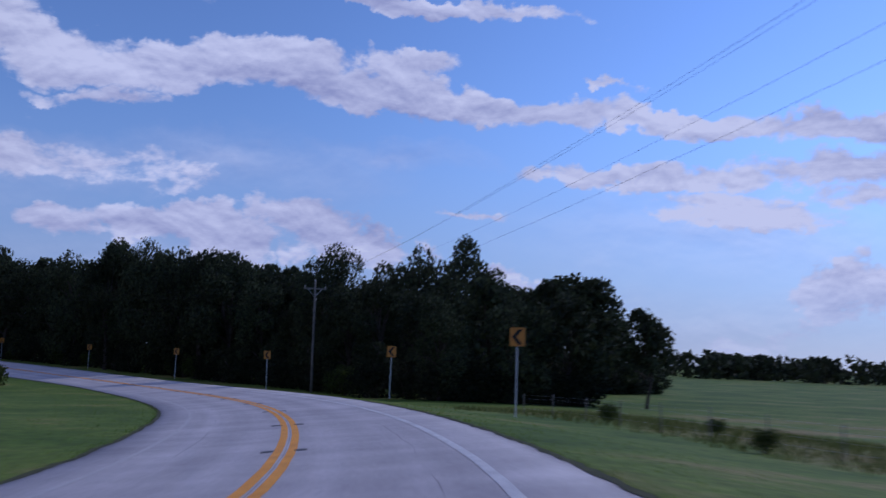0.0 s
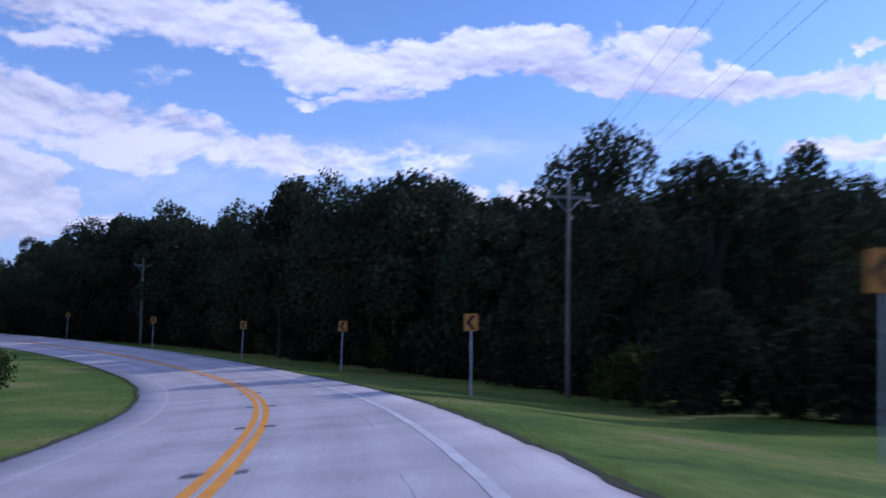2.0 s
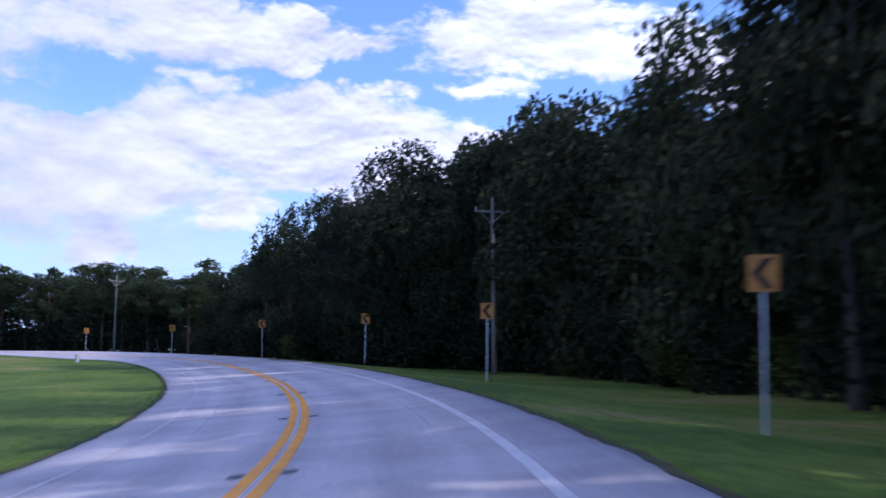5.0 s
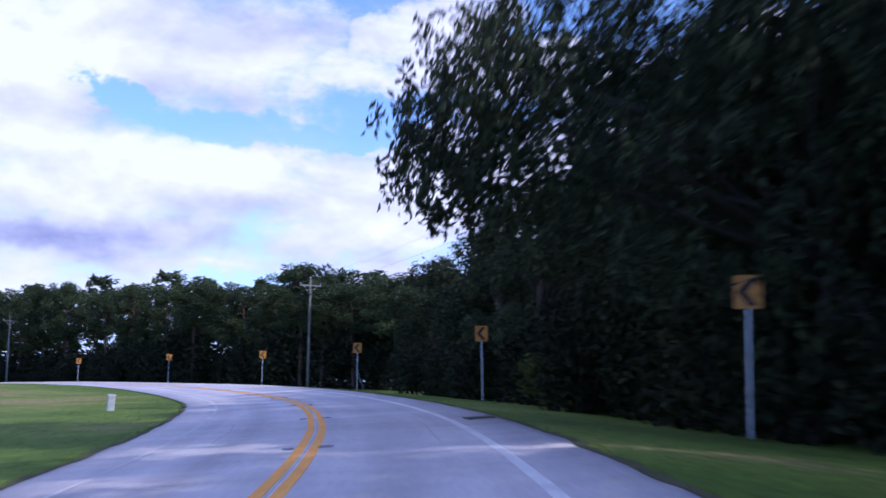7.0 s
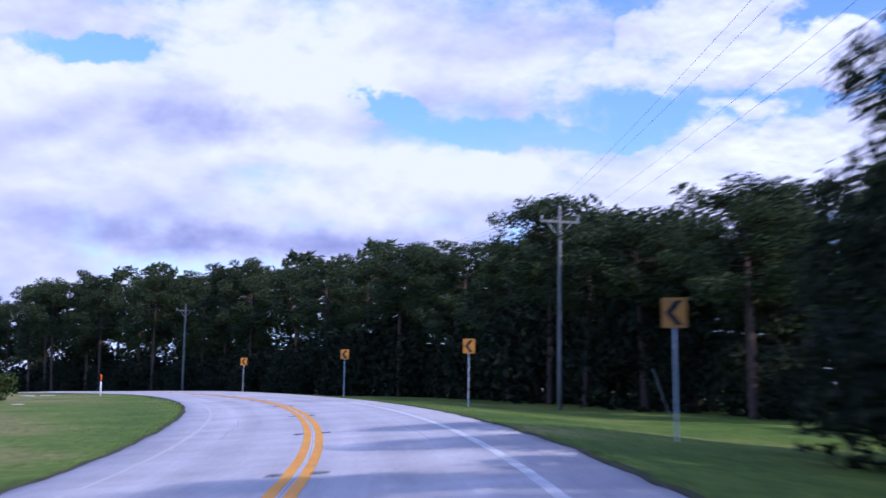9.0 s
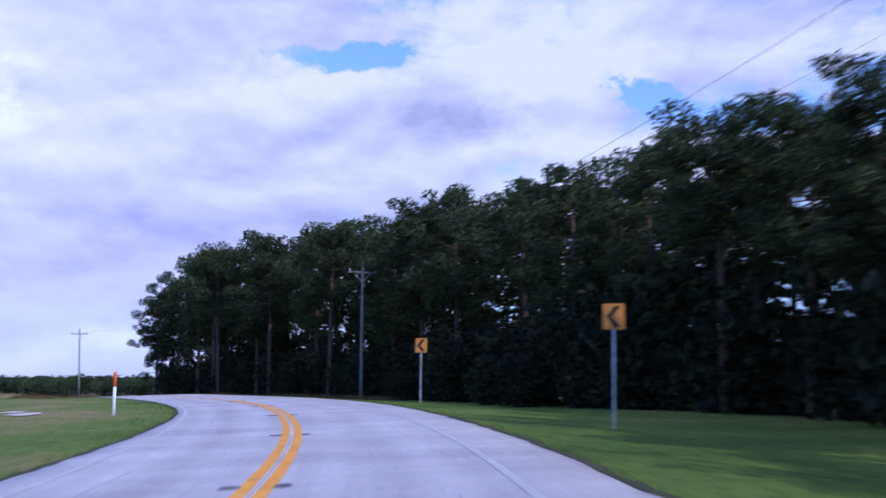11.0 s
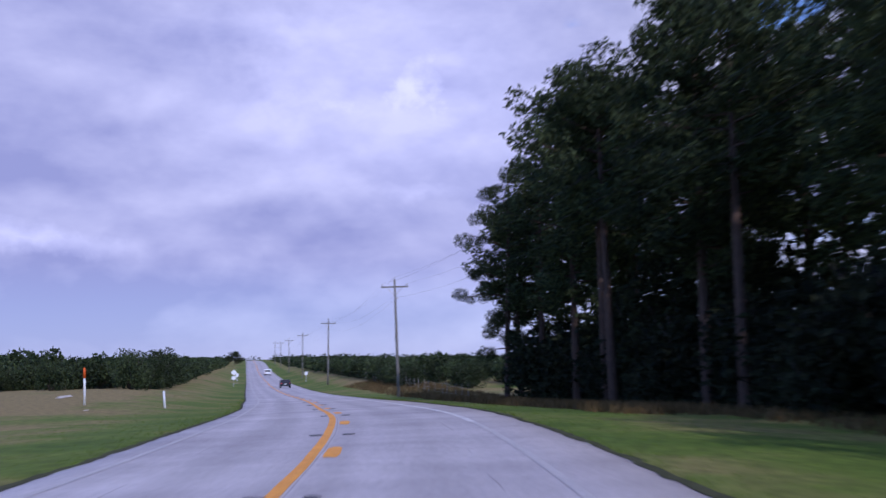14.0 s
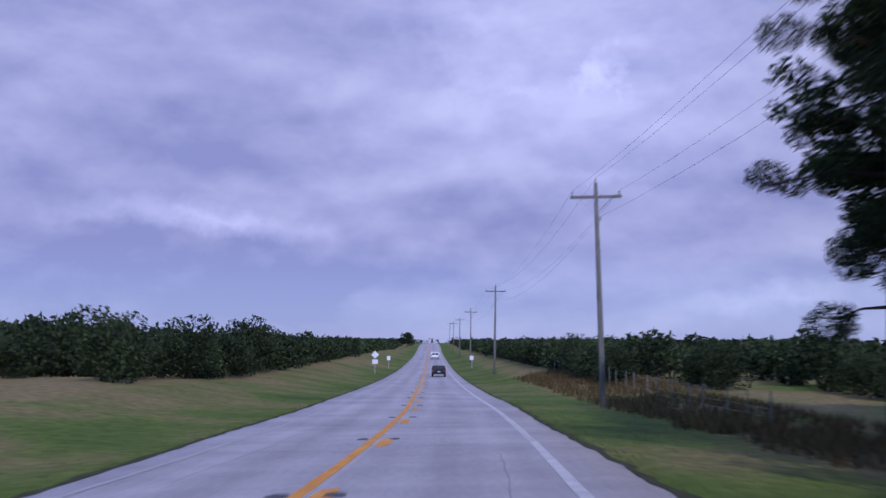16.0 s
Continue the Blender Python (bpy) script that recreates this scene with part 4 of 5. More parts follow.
# canopy height along the oak wood: metres along the road, metres high
CANOPY = [(90, 9.6), (94, 11.4), (100, 12.4), (109, 12.2), (118, 11.8), (124, 11.0), (128, 12.4), (131, 15.6), (137, 16.4), (146, 17.8), (155, 19.0), (165, 20.2), (172, 21.0),
          (179, 21.6), (182, 19.0), (184, 17.2), (189, 17.0), (196, 17.0), (203, 18.0), (210, 18.6), (216, 18.0), (222, 16.4), (236, 14.4), (245, 13.0), (250, 12.0), (256, 11.2), (262, 10.8), (266, 9.4), (271, 11.0),
          (280, 12.6), (290, 12.6)]
rng = random.Random(3)


def wood_front(s):
    return -20.0 - 1.0 * ease(s, 105, 115) - 4.5 * (1 - ease(s, 89, 97)) + 7.0 * ease(s, 206, 224) - 14.0 * ease(s, 262, 269) + 5.0 * ease(s, 280, 290)


def wood_of_oaks():
    cs, ch = zip(*CANOPY)
    for row, (lat, step, pool) in enumerate(((0.0, 6.0, OAKS), (-6.0, 7.0, OAKS_MID), (-13.0, 7.5, OAKS_BACK), (-21.0, 9.0, OAKS_BACK))):
        s = 92.0
        while s < (286 - row * 1.5):
            hh = float(np.interp(s, cs, ch)) * rng.uniform(0.90, 1.05) * (1.0, 1.03, 1.05, 1.03)[row] * (1 + (0.12 if row and 212 < s < 250 else 0)) * (0.88 if row > 1 and 130 < s < 186 else 1)
            k = hh / 10.45
            wide = min(1.3, max(0.8, k * 0.8)) * rng.uniform(0.85, 1.1)
            p = at(s + rng.uniform(-1.5, 1.5), wood_front(s) + lat + rng.uniform(-1.3, 1.3), -0.05)
            kinds = OAKS_NEAR if row == 0 and 206 < s < 270 else pool
            plant("oak_tree", kinds[rng.randrange(len(kinds))], "tall dark green broad-leaved tree in a dense roadside wood", "tree", "trees of the oak wood",
                  p, rng.uniform(0, 6.28), (wide, wide, k))
            s += step * rng.uniform(0.8, 1.2) * (1.5 if row > 1 and s < 186 else 1)


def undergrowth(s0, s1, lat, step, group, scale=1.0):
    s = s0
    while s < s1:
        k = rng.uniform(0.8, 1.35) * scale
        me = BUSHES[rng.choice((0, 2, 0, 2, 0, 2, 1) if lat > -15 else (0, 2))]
        plant("shrub", me, "dense shade-dark green shrub at the edge of the wood", "shrub", group,
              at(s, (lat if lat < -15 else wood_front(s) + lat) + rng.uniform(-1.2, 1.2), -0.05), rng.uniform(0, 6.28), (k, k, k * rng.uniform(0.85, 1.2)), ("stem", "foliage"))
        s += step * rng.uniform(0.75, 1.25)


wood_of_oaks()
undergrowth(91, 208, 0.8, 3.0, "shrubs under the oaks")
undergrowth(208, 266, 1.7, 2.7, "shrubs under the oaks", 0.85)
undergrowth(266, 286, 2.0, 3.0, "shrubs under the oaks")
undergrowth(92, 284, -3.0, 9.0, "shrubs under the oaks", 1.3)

# the great oak whose boughs reach over the verge
plant("oak_tree", GREAT, "large oak with drooping boughs over the road verge", "tree", "trees of the oak wood", at(215.5, -12.8), on_line(215.5)[4], (1.0, 1.0, 1.0))
for s, lat, k in ((219.0, -20.5, 1.55), (214.0, -19.5, 1.75)):
    plant("oak_tree", OAKS_NEAR[0], "tall dark tree behind the great oak", "tree", "trees of the oak wood", at(s, lat), s, (1.15, 1.15, k))
# the tall tree beside the first pole, and the lone wide oak at the field
plant("oak_tree", OAKS_NEAR[0], "tall narrow tree rising over its neighbours", "tree", "trees of the oak wood", at(113.5, -21.5), 1.9, (1.05, 1.05, 1.58))
plant("oak_tree", OAKS_NEAR[1], "dark full tree at the end of the oak wood", "tree", "trees of the oak wood", at(258.5, -16.2), 0.7, (0.9, 0.9, 0.92))
plant("oak_tree", OAKS[1], "tall full tree rising over its neighbours", "tree", "trees of the oak wood", at(169, -18.5), 2.9, (1.2, 1.2, 1.85))
for x, y, k, kz, turn in ((22.5, 124.0, 1.38, 1.36, 4.0), (27.0, 131.0, 0.95, 0.92, 1.0), (17.0, 116.0, 1.1, 1.16, 2.2), (31.0, 135.0, 0.8, 0.6, 5.0), (13.5, 124.0, 1.1, 1.2, 0.4)):
    plant("oak_tree", FULL, "wide dark oak standing far out at the edge of the field", "tree", "oaks at the edge of the field", Vector((x, y, -2.4)), turn, (k, k, kz))
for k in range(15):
    plant("shrub", BUSHES[(0, 2)[k % 2]], "dense shade-dark green shrub at the edge of the wood", "shrub", "shrubs under the oaks",
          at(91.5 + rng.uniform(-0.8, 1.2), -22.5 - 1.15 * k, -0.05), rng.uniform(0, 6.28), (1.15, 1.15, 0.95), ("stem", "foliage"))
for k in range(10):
    plant("shrub", BUSHES[(2, 0)[k % 2]], "shade-dark shrub under the wide oak at the edge of the field", "shrub", "shrubs under the oaks",
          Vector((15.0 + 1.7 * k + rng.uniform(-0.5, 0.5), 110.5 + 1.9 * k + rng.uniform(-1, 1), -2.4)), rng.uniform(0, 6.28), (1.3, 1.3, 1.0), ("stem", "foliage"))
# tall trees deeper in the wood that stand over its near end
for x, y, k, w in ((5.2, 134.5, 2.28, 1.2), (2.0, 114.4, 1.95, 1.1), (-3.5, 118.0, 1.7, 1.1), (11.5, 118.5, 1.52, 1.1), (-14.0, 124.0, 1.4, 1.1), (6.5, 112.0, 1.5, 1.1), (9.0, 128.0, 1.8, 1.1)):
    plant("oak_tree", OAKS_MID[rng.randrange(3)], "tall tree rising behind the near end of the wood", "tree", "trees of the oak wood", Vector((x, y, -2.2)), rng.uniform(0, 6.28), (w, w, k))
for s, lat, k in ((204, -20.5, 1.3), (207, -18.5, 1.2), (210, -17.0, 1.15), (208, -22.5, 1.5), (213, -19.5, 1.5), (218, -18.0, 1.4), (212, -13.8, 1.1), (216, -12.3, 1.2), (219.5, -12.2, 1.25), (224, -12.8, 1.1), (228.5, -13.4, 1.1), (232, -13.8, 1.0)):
    plant("shrub", BUSHES[rng.choice((0, 2))], "shade-dark shrub under the drooping boughs of the great oak", "shrub", "shrubs under the oaks", at(s, lat, -0.05), rng.uniform(0, 6.28), (k, k, k), ("stem", "foliage"))


def wood_of_pines():
    prof = [(288, 12.2), (293, 12.6), (299, 11.0), (303, 11.0), (307, 13.4), (313, 15.2), (321, 12.6), (327, 13.0), (337, 14.4), (347, 14.8), (354, 15.8), (361, 16.7), (368, 17.5), (380, 17.9),
            (398, 17.4), (408, 18.6), (428, 19.5), (434, 19.8), (440, 18.6), (446, 17.0), (450, 15.5)]
    cs, ch = zip(*prof)
    for row, (lat, step, pool) in enumerate(((0, 7.4, PINES), (-6, 7.4, PINES_MID), (-13, 9.5, PINES_BACK), (-21, 10, PINES_BACK))):
        s = 290.0 + row * 2
        while s < (449 - row if row < 3 else 335):
            front = -21.5 + 3.6 * ease(s, 335, 385) + 1.9 * ease(s, 398, 420)
            hh = float(np.interp(s, cs, ch)) * rng.uniform(0.90, 1.04) * (1.2 if row > 1 else 1)
            k = hh / (19.3 if s < 360 else 20.0)
            p = at(s + rng.uniform(-1.5, 1.5), front + lat + rng.uniform(-1.4, 1.4), -0.05)
            plant("pine_tree", pool[rng.randrange(len(pool))], "tall slender pine with bare lower trunk in a dark stand", "tree", "trees of the pine wood",
                  p, rng.uniform(0, 6.28), (max(1.0, k * 1.1), max(1.0, k * 1.1), k))
            s += step * rng.uniform(0.75, 1.25)
    # mixed broad-leaved trees below the pines
    for lat in (-3.5, -10.0):
        s = 292.0
        while s < (440 if lat > -5 else 340):
            front = -21.5 + 3.6 * ease(s, 335, 385) + 1.9 * ease(s, 398, 420)
            k = rng.uniform(0.9, 1.3) * (1 if s < 340 else 0.72)
            plant("oak_tree", OAKS_MID[rng.randrange(3)] if lat > -5 else OAKS_BACK[rng.randrange(2)], "dark broad-leaved understorey tree among the pines", "tree", "understorey of the pine wood",
                  at(s, front + lat + rng.uniform(-1, 1), -0.05), rng.uniform(0, 6.28), (0.8, 0.8, k))
            s += rng.uniform(6, 10) * (1 if s < 340 else 1.3)


wood_of_pines()
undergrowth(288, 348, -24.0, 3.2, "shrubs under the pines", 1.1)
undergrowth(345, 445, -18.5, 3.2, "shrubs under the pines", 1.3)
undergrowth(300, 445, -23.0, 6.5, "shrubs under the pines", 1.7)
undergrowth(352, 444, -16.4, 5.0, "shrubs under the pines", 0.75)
plant("pine_tree", LAST_PINE, "last pine of the stand, with long sagging lower boughs", "tree", "trees of the pine wood", at(446, -14.8), 2.2, (1.0, 1.0, 1.0))
plant("pine_tree", PINES[3], "tall pine with an open rounded crown standing over its neighbours", "tree", "trees of the pine wood", at(312, -23.5), 1.2, (0.8, 0.8, 0.71))
plant("pine_tree", PINES[2], "pine at the end of the stand", "tree", "trees of the pine wood", at(450, -18.5), 0.3, (1.0, 1.0, 0.86))
for s, lat, k in ((342, -20.5, 0.9), (345, -19.5, 0.9), (349, -19.0, 0.8), (353, -21.5, 1.0), (440, -15.5, 1.3), (444, -17.5, 1.6), (448, -20, 1.3)):
    plant("shrub", BUSHES[2], "tall shade-dark shrub at the edge of the pines", "shrub", "shrubs under the pines", at(s, lat), rng.uniform(0, 6), (k * 0.8, k * 0.8, k), ("stem", "foliage"))


# ---- citrus groves ----


def grove(side, first_lat, starts, s1, rows):
    far_v, far_f, base = [], [], 0
    for row in range(rows):
        s = starts[min(row, len(starts) - 1)] + rng.uniform(0, 2)
        while s < s1:
            lat = side * (first_lat + row * 6.0 + rng.uniform(-0.5, 0.5))
            k = rng.uniform(0.82, 1.15) * (0.78 if side < 0 else 0.72 + 0.26 * ease(s, 470, 500) - 0.16 * ease(s, 505, 570))
            if row == 0 and s < 620 or row < 4 and s < 520:
                plant("citrus_tree", CITRUS[rng.randrange(3)] if s < 515 and (row == 0 or s < starts[min(row, len(starts) - 1)] + 8) else CITRUS_MID[rng.randrange(2)], "round dense citrus tree of dark glossy green in a grove row", "citrus tree",
                      "citrus grove beside the road", at(s, lat, -0.1), rng.uniform(0, 6.28), (k, k, k * rng.uniform(0.88, 1.12)), ("stem", "foliage"))
            else:
                me = CITRUS_FAR[rng.randrange(2)][1]
                co = np.empty(len(me.vertices) * 3)
                me.vertices.foreach_get("co", co)
                co = co.reshape(-1, 3) * k
                c, q = math.cos(s * 1.7), math.sin(s * 1.7)
                co = np.stack([co[:, 0] * c - co[:, 1] * q, co[:, 0] * q + co[:, 1] * c, co[:, 2]], 1) + np.array(at(s, lat, -0.1))
                far_v.append(co)
                far_f.append(np.arange(len(co)).reshape(-1, 4) + base)
                base += len(co)
            s += rng.uniform(3.6, 4.6) * (1 if s < 700 else 1.8)
    me = quad_mesh("citrus_grove", np.concatenate(far_v), np.concatenate(far_f), MAT_CITRUS)
    tagged(new("citrus_grove", me), "dark green rows of citrus trees stretching away", "citrus grove", kind="stuff")


grove(1, 15.0, (464,), 1100, 8)
grove(-1, 14.0, (488, 481, 470, 462), 1100, 8)


def far_woods():
    """Low woods round the horizon."""
    r = np.random.default_rng(77)
    v, f, base = [], [], 0

    def clump(x, y, z, h, w, n):
        nonlocal base
        pos = r.normal(size=(n, 3))
        pos /= np.linalg.norm(pos, axis=1)[:, None]
        pos *= r.uniform(0.5, 1, n)[:, None] ** 0.5
        pos = pos * np.array([w, w, h * 0.55]) + np.array([x, y, z + h * 0.5])
        lv, lf = leaves(r, pos, h * 0.30, 0.7, 0.2)
        v.append(lv)
        f.append(lf + base)
        base += len(lv)

    for k in range(430):
        ang = radians(r.uniform(-8, 80))
        d = r.uniform(300, 420)
        clump(60 + d * math.sin(ang) + 40, 10 + d * math.cos(ang), -2.0, r.uniform(6, 9), r.uniform(5, 8), 70)
    for k in range(260):
        x = on_line(1000)
        d = r.uniform(-500, 500)
        h = x[4]
        fwd = r.uniform(150, 230)
        clump(x[0] + math.cos(h) * fwd - math.sin(h) * d, x[1] + math.sin(h) * fwd + math.cos(h) * d, -1.5, r.uniform(4, 6.5), r.uniform(5, 8), 40)
    me = quad_mesh("distant_woods", np.concatenate(v), np.concatenate(f), MAT_OAK)
    tagged(new("distant_woods", me), "dark far line of woods on the horizon", "woods", kind="stuff")


far_woods()

# ---- signs, poles, posts ----


def chevron_sign():
    ob = thing("chevron_sign", "yellow curve sign with black chevron on a galvanised steel post", "road sign", "chevron signs along the curve")
    w, h, t = 0.62, 0.76, 0.004
    c0 = 2.85
    bm = bmesh.new()
    box(bm, -0.031, -0.018, -0.4, 0.031, 0.018, c0 + h / 2 - 0.06, 0.005)
    part("post", bm_mesh("post", bm, MAT_GALV), ob, "galvanised steel post")

    def plate(x0, x1, z0, z1, y0, y1, r, mat, name):
        v, f = [], []
        ring = []
        for cx, cz, a0 in ((x1 - r, z1 - r, 0), (x0 + r, z1 - r, 90), (x0 + r, z0 + r, 180), (x1 - r, z0 + r, 270)):
            for k in range(4):
                an = radians(a0 + k * 30)
                ring.append((cx + r * math.cos(an), cz + r * math.sin(an)))
        n = len(ring)
        v = [(x, y0, z) for x, z in ring] + [(x, y1, z) for x, z in ring]
        f = [tuple(range(n)), tuple(reversed(range(n, 2 * n)))] + [(k, k + n, (k + 1) % n + n, (k + 1) % n) for k in range(n)]
        return mesh_of(name, v, f, mat)

    panel = part("sign_panel", plate(-w / 2, w / 2, c0 - h / 2, c0 + h / 2, -0.030, -0.022, 0.04, MAT_CHEV_Y, "sign_panel"), ob, "yellow sign panel")
    part("panel_back", plate(-w / 2, w / 2, c0 - h / 2, c0 + h / 2, -0.0215, -0.019, 0.04, MAT_ALU, "panel_back"), panel, "bare aluminium back")
    # the chevron points to the left of who reads it
    pts = [(0.20, 0.31), (0.02, 0.31), (-0.22, 0.0), (0.02, -0.31), (0.20, -0.31), (-0.04, 0.0)]
    v = [(x, -0.0335, c0 + z) for x, z in pts] + [(x, -0.030, c0 + z) for x, z in pts]
    f = [(0, 1, 2, 5), (5, 2, 3, 4)] + [(k, k + 6, (k + 1) % 6 + 6, (k + 1) % 6) for k in range(6)]
    part("chevron", mesh_of("chevron", v, f, MAT_CHEV_K), panel, "black chevron")
    return ob


# along the road, across it, height of the panel's middle over the centre line
SIGNS = [(42.2, -9.32, 3.5), (71.7, -10.9, 3.48), (100.3, -9.3, 3.41), (129.6, -9.7, 3.5), (156.7, -9.45, 3.35), (183.8, -9.4, 3.36), (212.1, -9.7, 3.43),
         (239.8, -9.05, 3.36), (267.2, -8.9, 3.27), (295.5, -9.4, 3.15), (322.6, -9.2, 3.22), (348.1, -8.65, 3.07)]
master = None
for s, lat, up in SIGNS:
    p = at(s, lat)
    x, y, z, b, h = on_line(s)
    # top heights keep level with the road
    face = h - math.pi / 2 - radians(14)
    m = Matrix.Translation((p.x, p.y, z + up - 2.85)) @ Euler((0, radians(rng.uniform(-1, 1)), face)).to_matrix().to_4x4()
    if master is None:
        master = chevron_sign()
        master.matrix_basis = m
    else:
        copy_thing(master, m)


def power_pole():
    ob = thing("power_pole", "weathered grey wooden power pole with a crossarm and insulators", "utility pole", "power poles beside the road")
    v, f = [], []
    tube(v, f, [(0, 0, -0.6), (0, 0, 3), (0, 0, 7), (0, 0, 10.8)], [0.155, 0.14, 0.118, 0.09], 12)
    part("pole", mesh_of("pole", v, f, MAT_POLE, True), ob)
    bm = bmesh.new()
    box(bm, -0.06, -1.25, 10.05, 0.06, 1.25, 10.19, 0.012)
    arm = part("crossarm", bm_mesh("crossarm", bm, MAT_POLE), ob)
    for side in (-1, 1):
        v, f = [], []
        tube(v, f, [(0.065, side * 0.75, 10.05), (0.075, side * 0.10, 9.4)], [0.022, 0.022], 6)
        part("brace", mesh_of("brace", v, f, MAT_GALV), ob, "flat steel brace")
    for y, z in ((-1.15, 10.19), (1.15, 10.19), (0, 10.8), (-0.17, 8.95)):
        v, f = [], []
        tube(v, f, [(0, y, z), (0, y, z + 0.06), (0, y, z + 0.1), (0, y, z + 0.16), (0, y, z + 0.22)], [0.03, 0.055, 0.035, 0.06, 0.03], 8)
        part("insulator", mesh_of("insulator", v, f, MAT_INSUL, True), ob, "grey porcelain insulator")
    return ob


# along the road, across it, height against the usual
POLES = [(-3, -15.5, 1.0), (109, -17.3, 1.08), (202.9, -16.1, 1.07), (301, -16.65, 1.10), (379.4, -14.65, 1.055), (465.4, -9.1, 1.0)] + [(s, -8.6, 1.0) for s in (545, 626, 708, 790, 872)]
pole0, heads = None, []
for s, lat, tall in POLES:
    p = at(s, lat)
    h = on_line(s)[4]
    m = Matrix.Translation(p) @ Euler((radians(rng.uniform(-0.8, 0.8)), radians(rng.uniform(-0.8, 0.8)), h)).to_matrix().to_4x4()
    if s == 465.4:
        m = Matrix.Translation(p) @ Euler((radians(-1.6), 0, h)).to_matrix().to_4x4()
    m = m @ Matrix.Diagonal((1, 1, tall, 1))
    if pole0 is None:
        pole0 = power_pole()
        pole0.matrix_basis = m
    else:
        copy_thing(pole0, m)
    heads.append(m)
for (y, z) in ((-1.15, 10.42), (1.15, 10.42), (0, 11.03), (-0.17, 9.15)):
    for m0, m1 in zip(heads, heads[1:]):
        p0, p1 = m0 @ Vector((0, y, z)), m1 @ Vector((0, y, z))
        v, f = [], []
        path = [p0.lerp(p1, u / 16) - Vector((0, 0, 1.3 * (1 - (2 * u / 16 - 1) ** 2))) for u in range(17)]
        tube(v, f, path, [0.0045] * 17, 5)
        tagged(part("power_cable", mesh_of("power_cable", v, f, MAT_CABLE)), "thin dark power cable sagging between two poles", "power cable", "power cables along the road")


def marker_post(tall, hgt):
    ob = thing("marker_post", "tall white marker post with an orange top in the grass" if tall else "short white plastic marker post in the grass", "marker post", "marker posts in the verge")
    v, f = [], []
    tube(v, f, [(0, 0, -0.2), (0, 0, hgt - 0.02), (0, 0, hgt)], [0.07, 0.07, 0.055], 10)
    part("post", mesh_of("post", v, f, MAT_POSTW, True), ob)
    if tall:
        v, f = [], []
        tube(v, f, [(0, 0, hgt), (0, 0, hgt + 0.55), (0, 0, hgt + 0.62)], [0.078, 0.078, 0.04], 10)
        part("cap", mesh_of("cap", v, f, MAT_POSTO, True), ob, "orange top sleeve")
    return ob


for s, lat, tall, tilt, hgt in ((340, 6.6, True, 1, 1.2), (432.5, 13.4, True, -3, 1.55), (431.8, 8.75, False, 5, 1.0)):
    ob = marker_post(tall, hgt)
    ob.matrix_basis = Matrix.Translation(at(s, lat)) @ Euler((0, radians(tilt), rng.uniform(0, 6))).to_matrix().to_4x4()




def pedestal(s, lat):
    """A squat utility box on the inner verge."""
    ob = thing("utility_pedestal", "squat pale grey utility box standing in the grass", "utility box")
    bm = bmesh.new()
    box(bm, -0.15, -0.13, -0.15, 0.15, 0.13, 0.66, 0.015)
    part("body", bm_mesh("body", bm, MAT_BOX), ob)
    bm = bmesh.new()
    box(bm, -0.17, -0.15, 0.64, 0.17, 0.15, 0.74, 0.025)
    part("lid", bm_mesh("lid", bm, MAT_ALU), ob, "dull grey metal lid")
    bm = bmesh.new()
    box(bm, -0.05, -0.145, 0.42, 0.05, -0.128, 0.50, 0.004)
    part("latch", bm_mesh("latch", bm, MAT_GALV), ob)
    ob.matrix_basis = Matrix.Translation(at(s, lat)) @ Euler((0, radians(3), on_line(s)[4] - math.pi / 2 + 0.3)).to_matrix().to_4x4()


pedestal(239, 8.25)

# ---- weeds, grass, fence, small things ----


def tufts(name, spots, mat, height, blades, label, category, spread, seed):
    """Grass: thin bent blades in tufts, one joined mesh."""
    r = np.random.default_rng(seed)
    n = len(spots) * blades
    base = np.repeat(np.array(spots), blades, axis=0)
    base[:, :2] += r.normal(0, spread, (n, 2))
    hgt = height * r.uniform(0.5, 1.3, n)
    tip = base + np.stack([r.normal(0, 0.35, n) * hgt, r.normal(0, 0.35, n) * hgt, hgt], 1)
    ang = r.uniform(0, math.pi, n)
    side = np.stack([np.cos(ang), np.sin(ang), 0 * ang], 1) * (0.012 + 0.05 * hgt)[:, None]
    v = np.stack([base - side, base + side, tip], 1).reshape(-1, 3)
    f = np.arange(3 * n).reshape(-1, 3)
    me = quad_mesh(name, v, f, mat)
    return tagged(new(name, me), label, category, kind="stuff")


def verge_grass():
    r = random.Random(21)
    spots = []
    for side in (-1, 1):
        s = -4.0
        while s < 470:
            rim = half_at(s, side) + 0.11
            for k in range(36):
                lat = side * (rim + r.random() ** 1.8 * 5.5)
                spots.append(tuple(at(s + r.uniform(-0.4, 0.4), lat, -0.01)))
            s += 0.75
    tufts("verge_grass", spots, MAT_BLADE, 0.06, 1, "short green mown grass along the road edge", "grass", 0.01, 5)
    spots = []
    for _ in range(500):
        spots.append(tuple(at(r.uniform(372, 430), -r.uniform(13.2, 15.5))))
    for _ in range(3200):
        s = r.uniform(404, 520)
        spots.append(tuple(at(s, -r.uniform(9.2, 17.5 if s > 450 else 14.5) - 0.6 * noise.noise(Vector((s * 0.2, 0, 0))))))
    tufts("dry_weeds", spots, MAT_WEED, 0.38, 6, "tall dry brown weeds along the fence", "weeds", 0.22, 6)
    spots = []
    for _ in range(2600):
        s = r.uniform(5, 75)
        spots.append(tuple(at(s, -r.uniform(15.0, 34.0))))
    tufts("field_grass", spots, MAT_PASTURE, 0.34, 5, "long dry grass in the fenced field", "grass", 0.3, 7)


verge_grass()


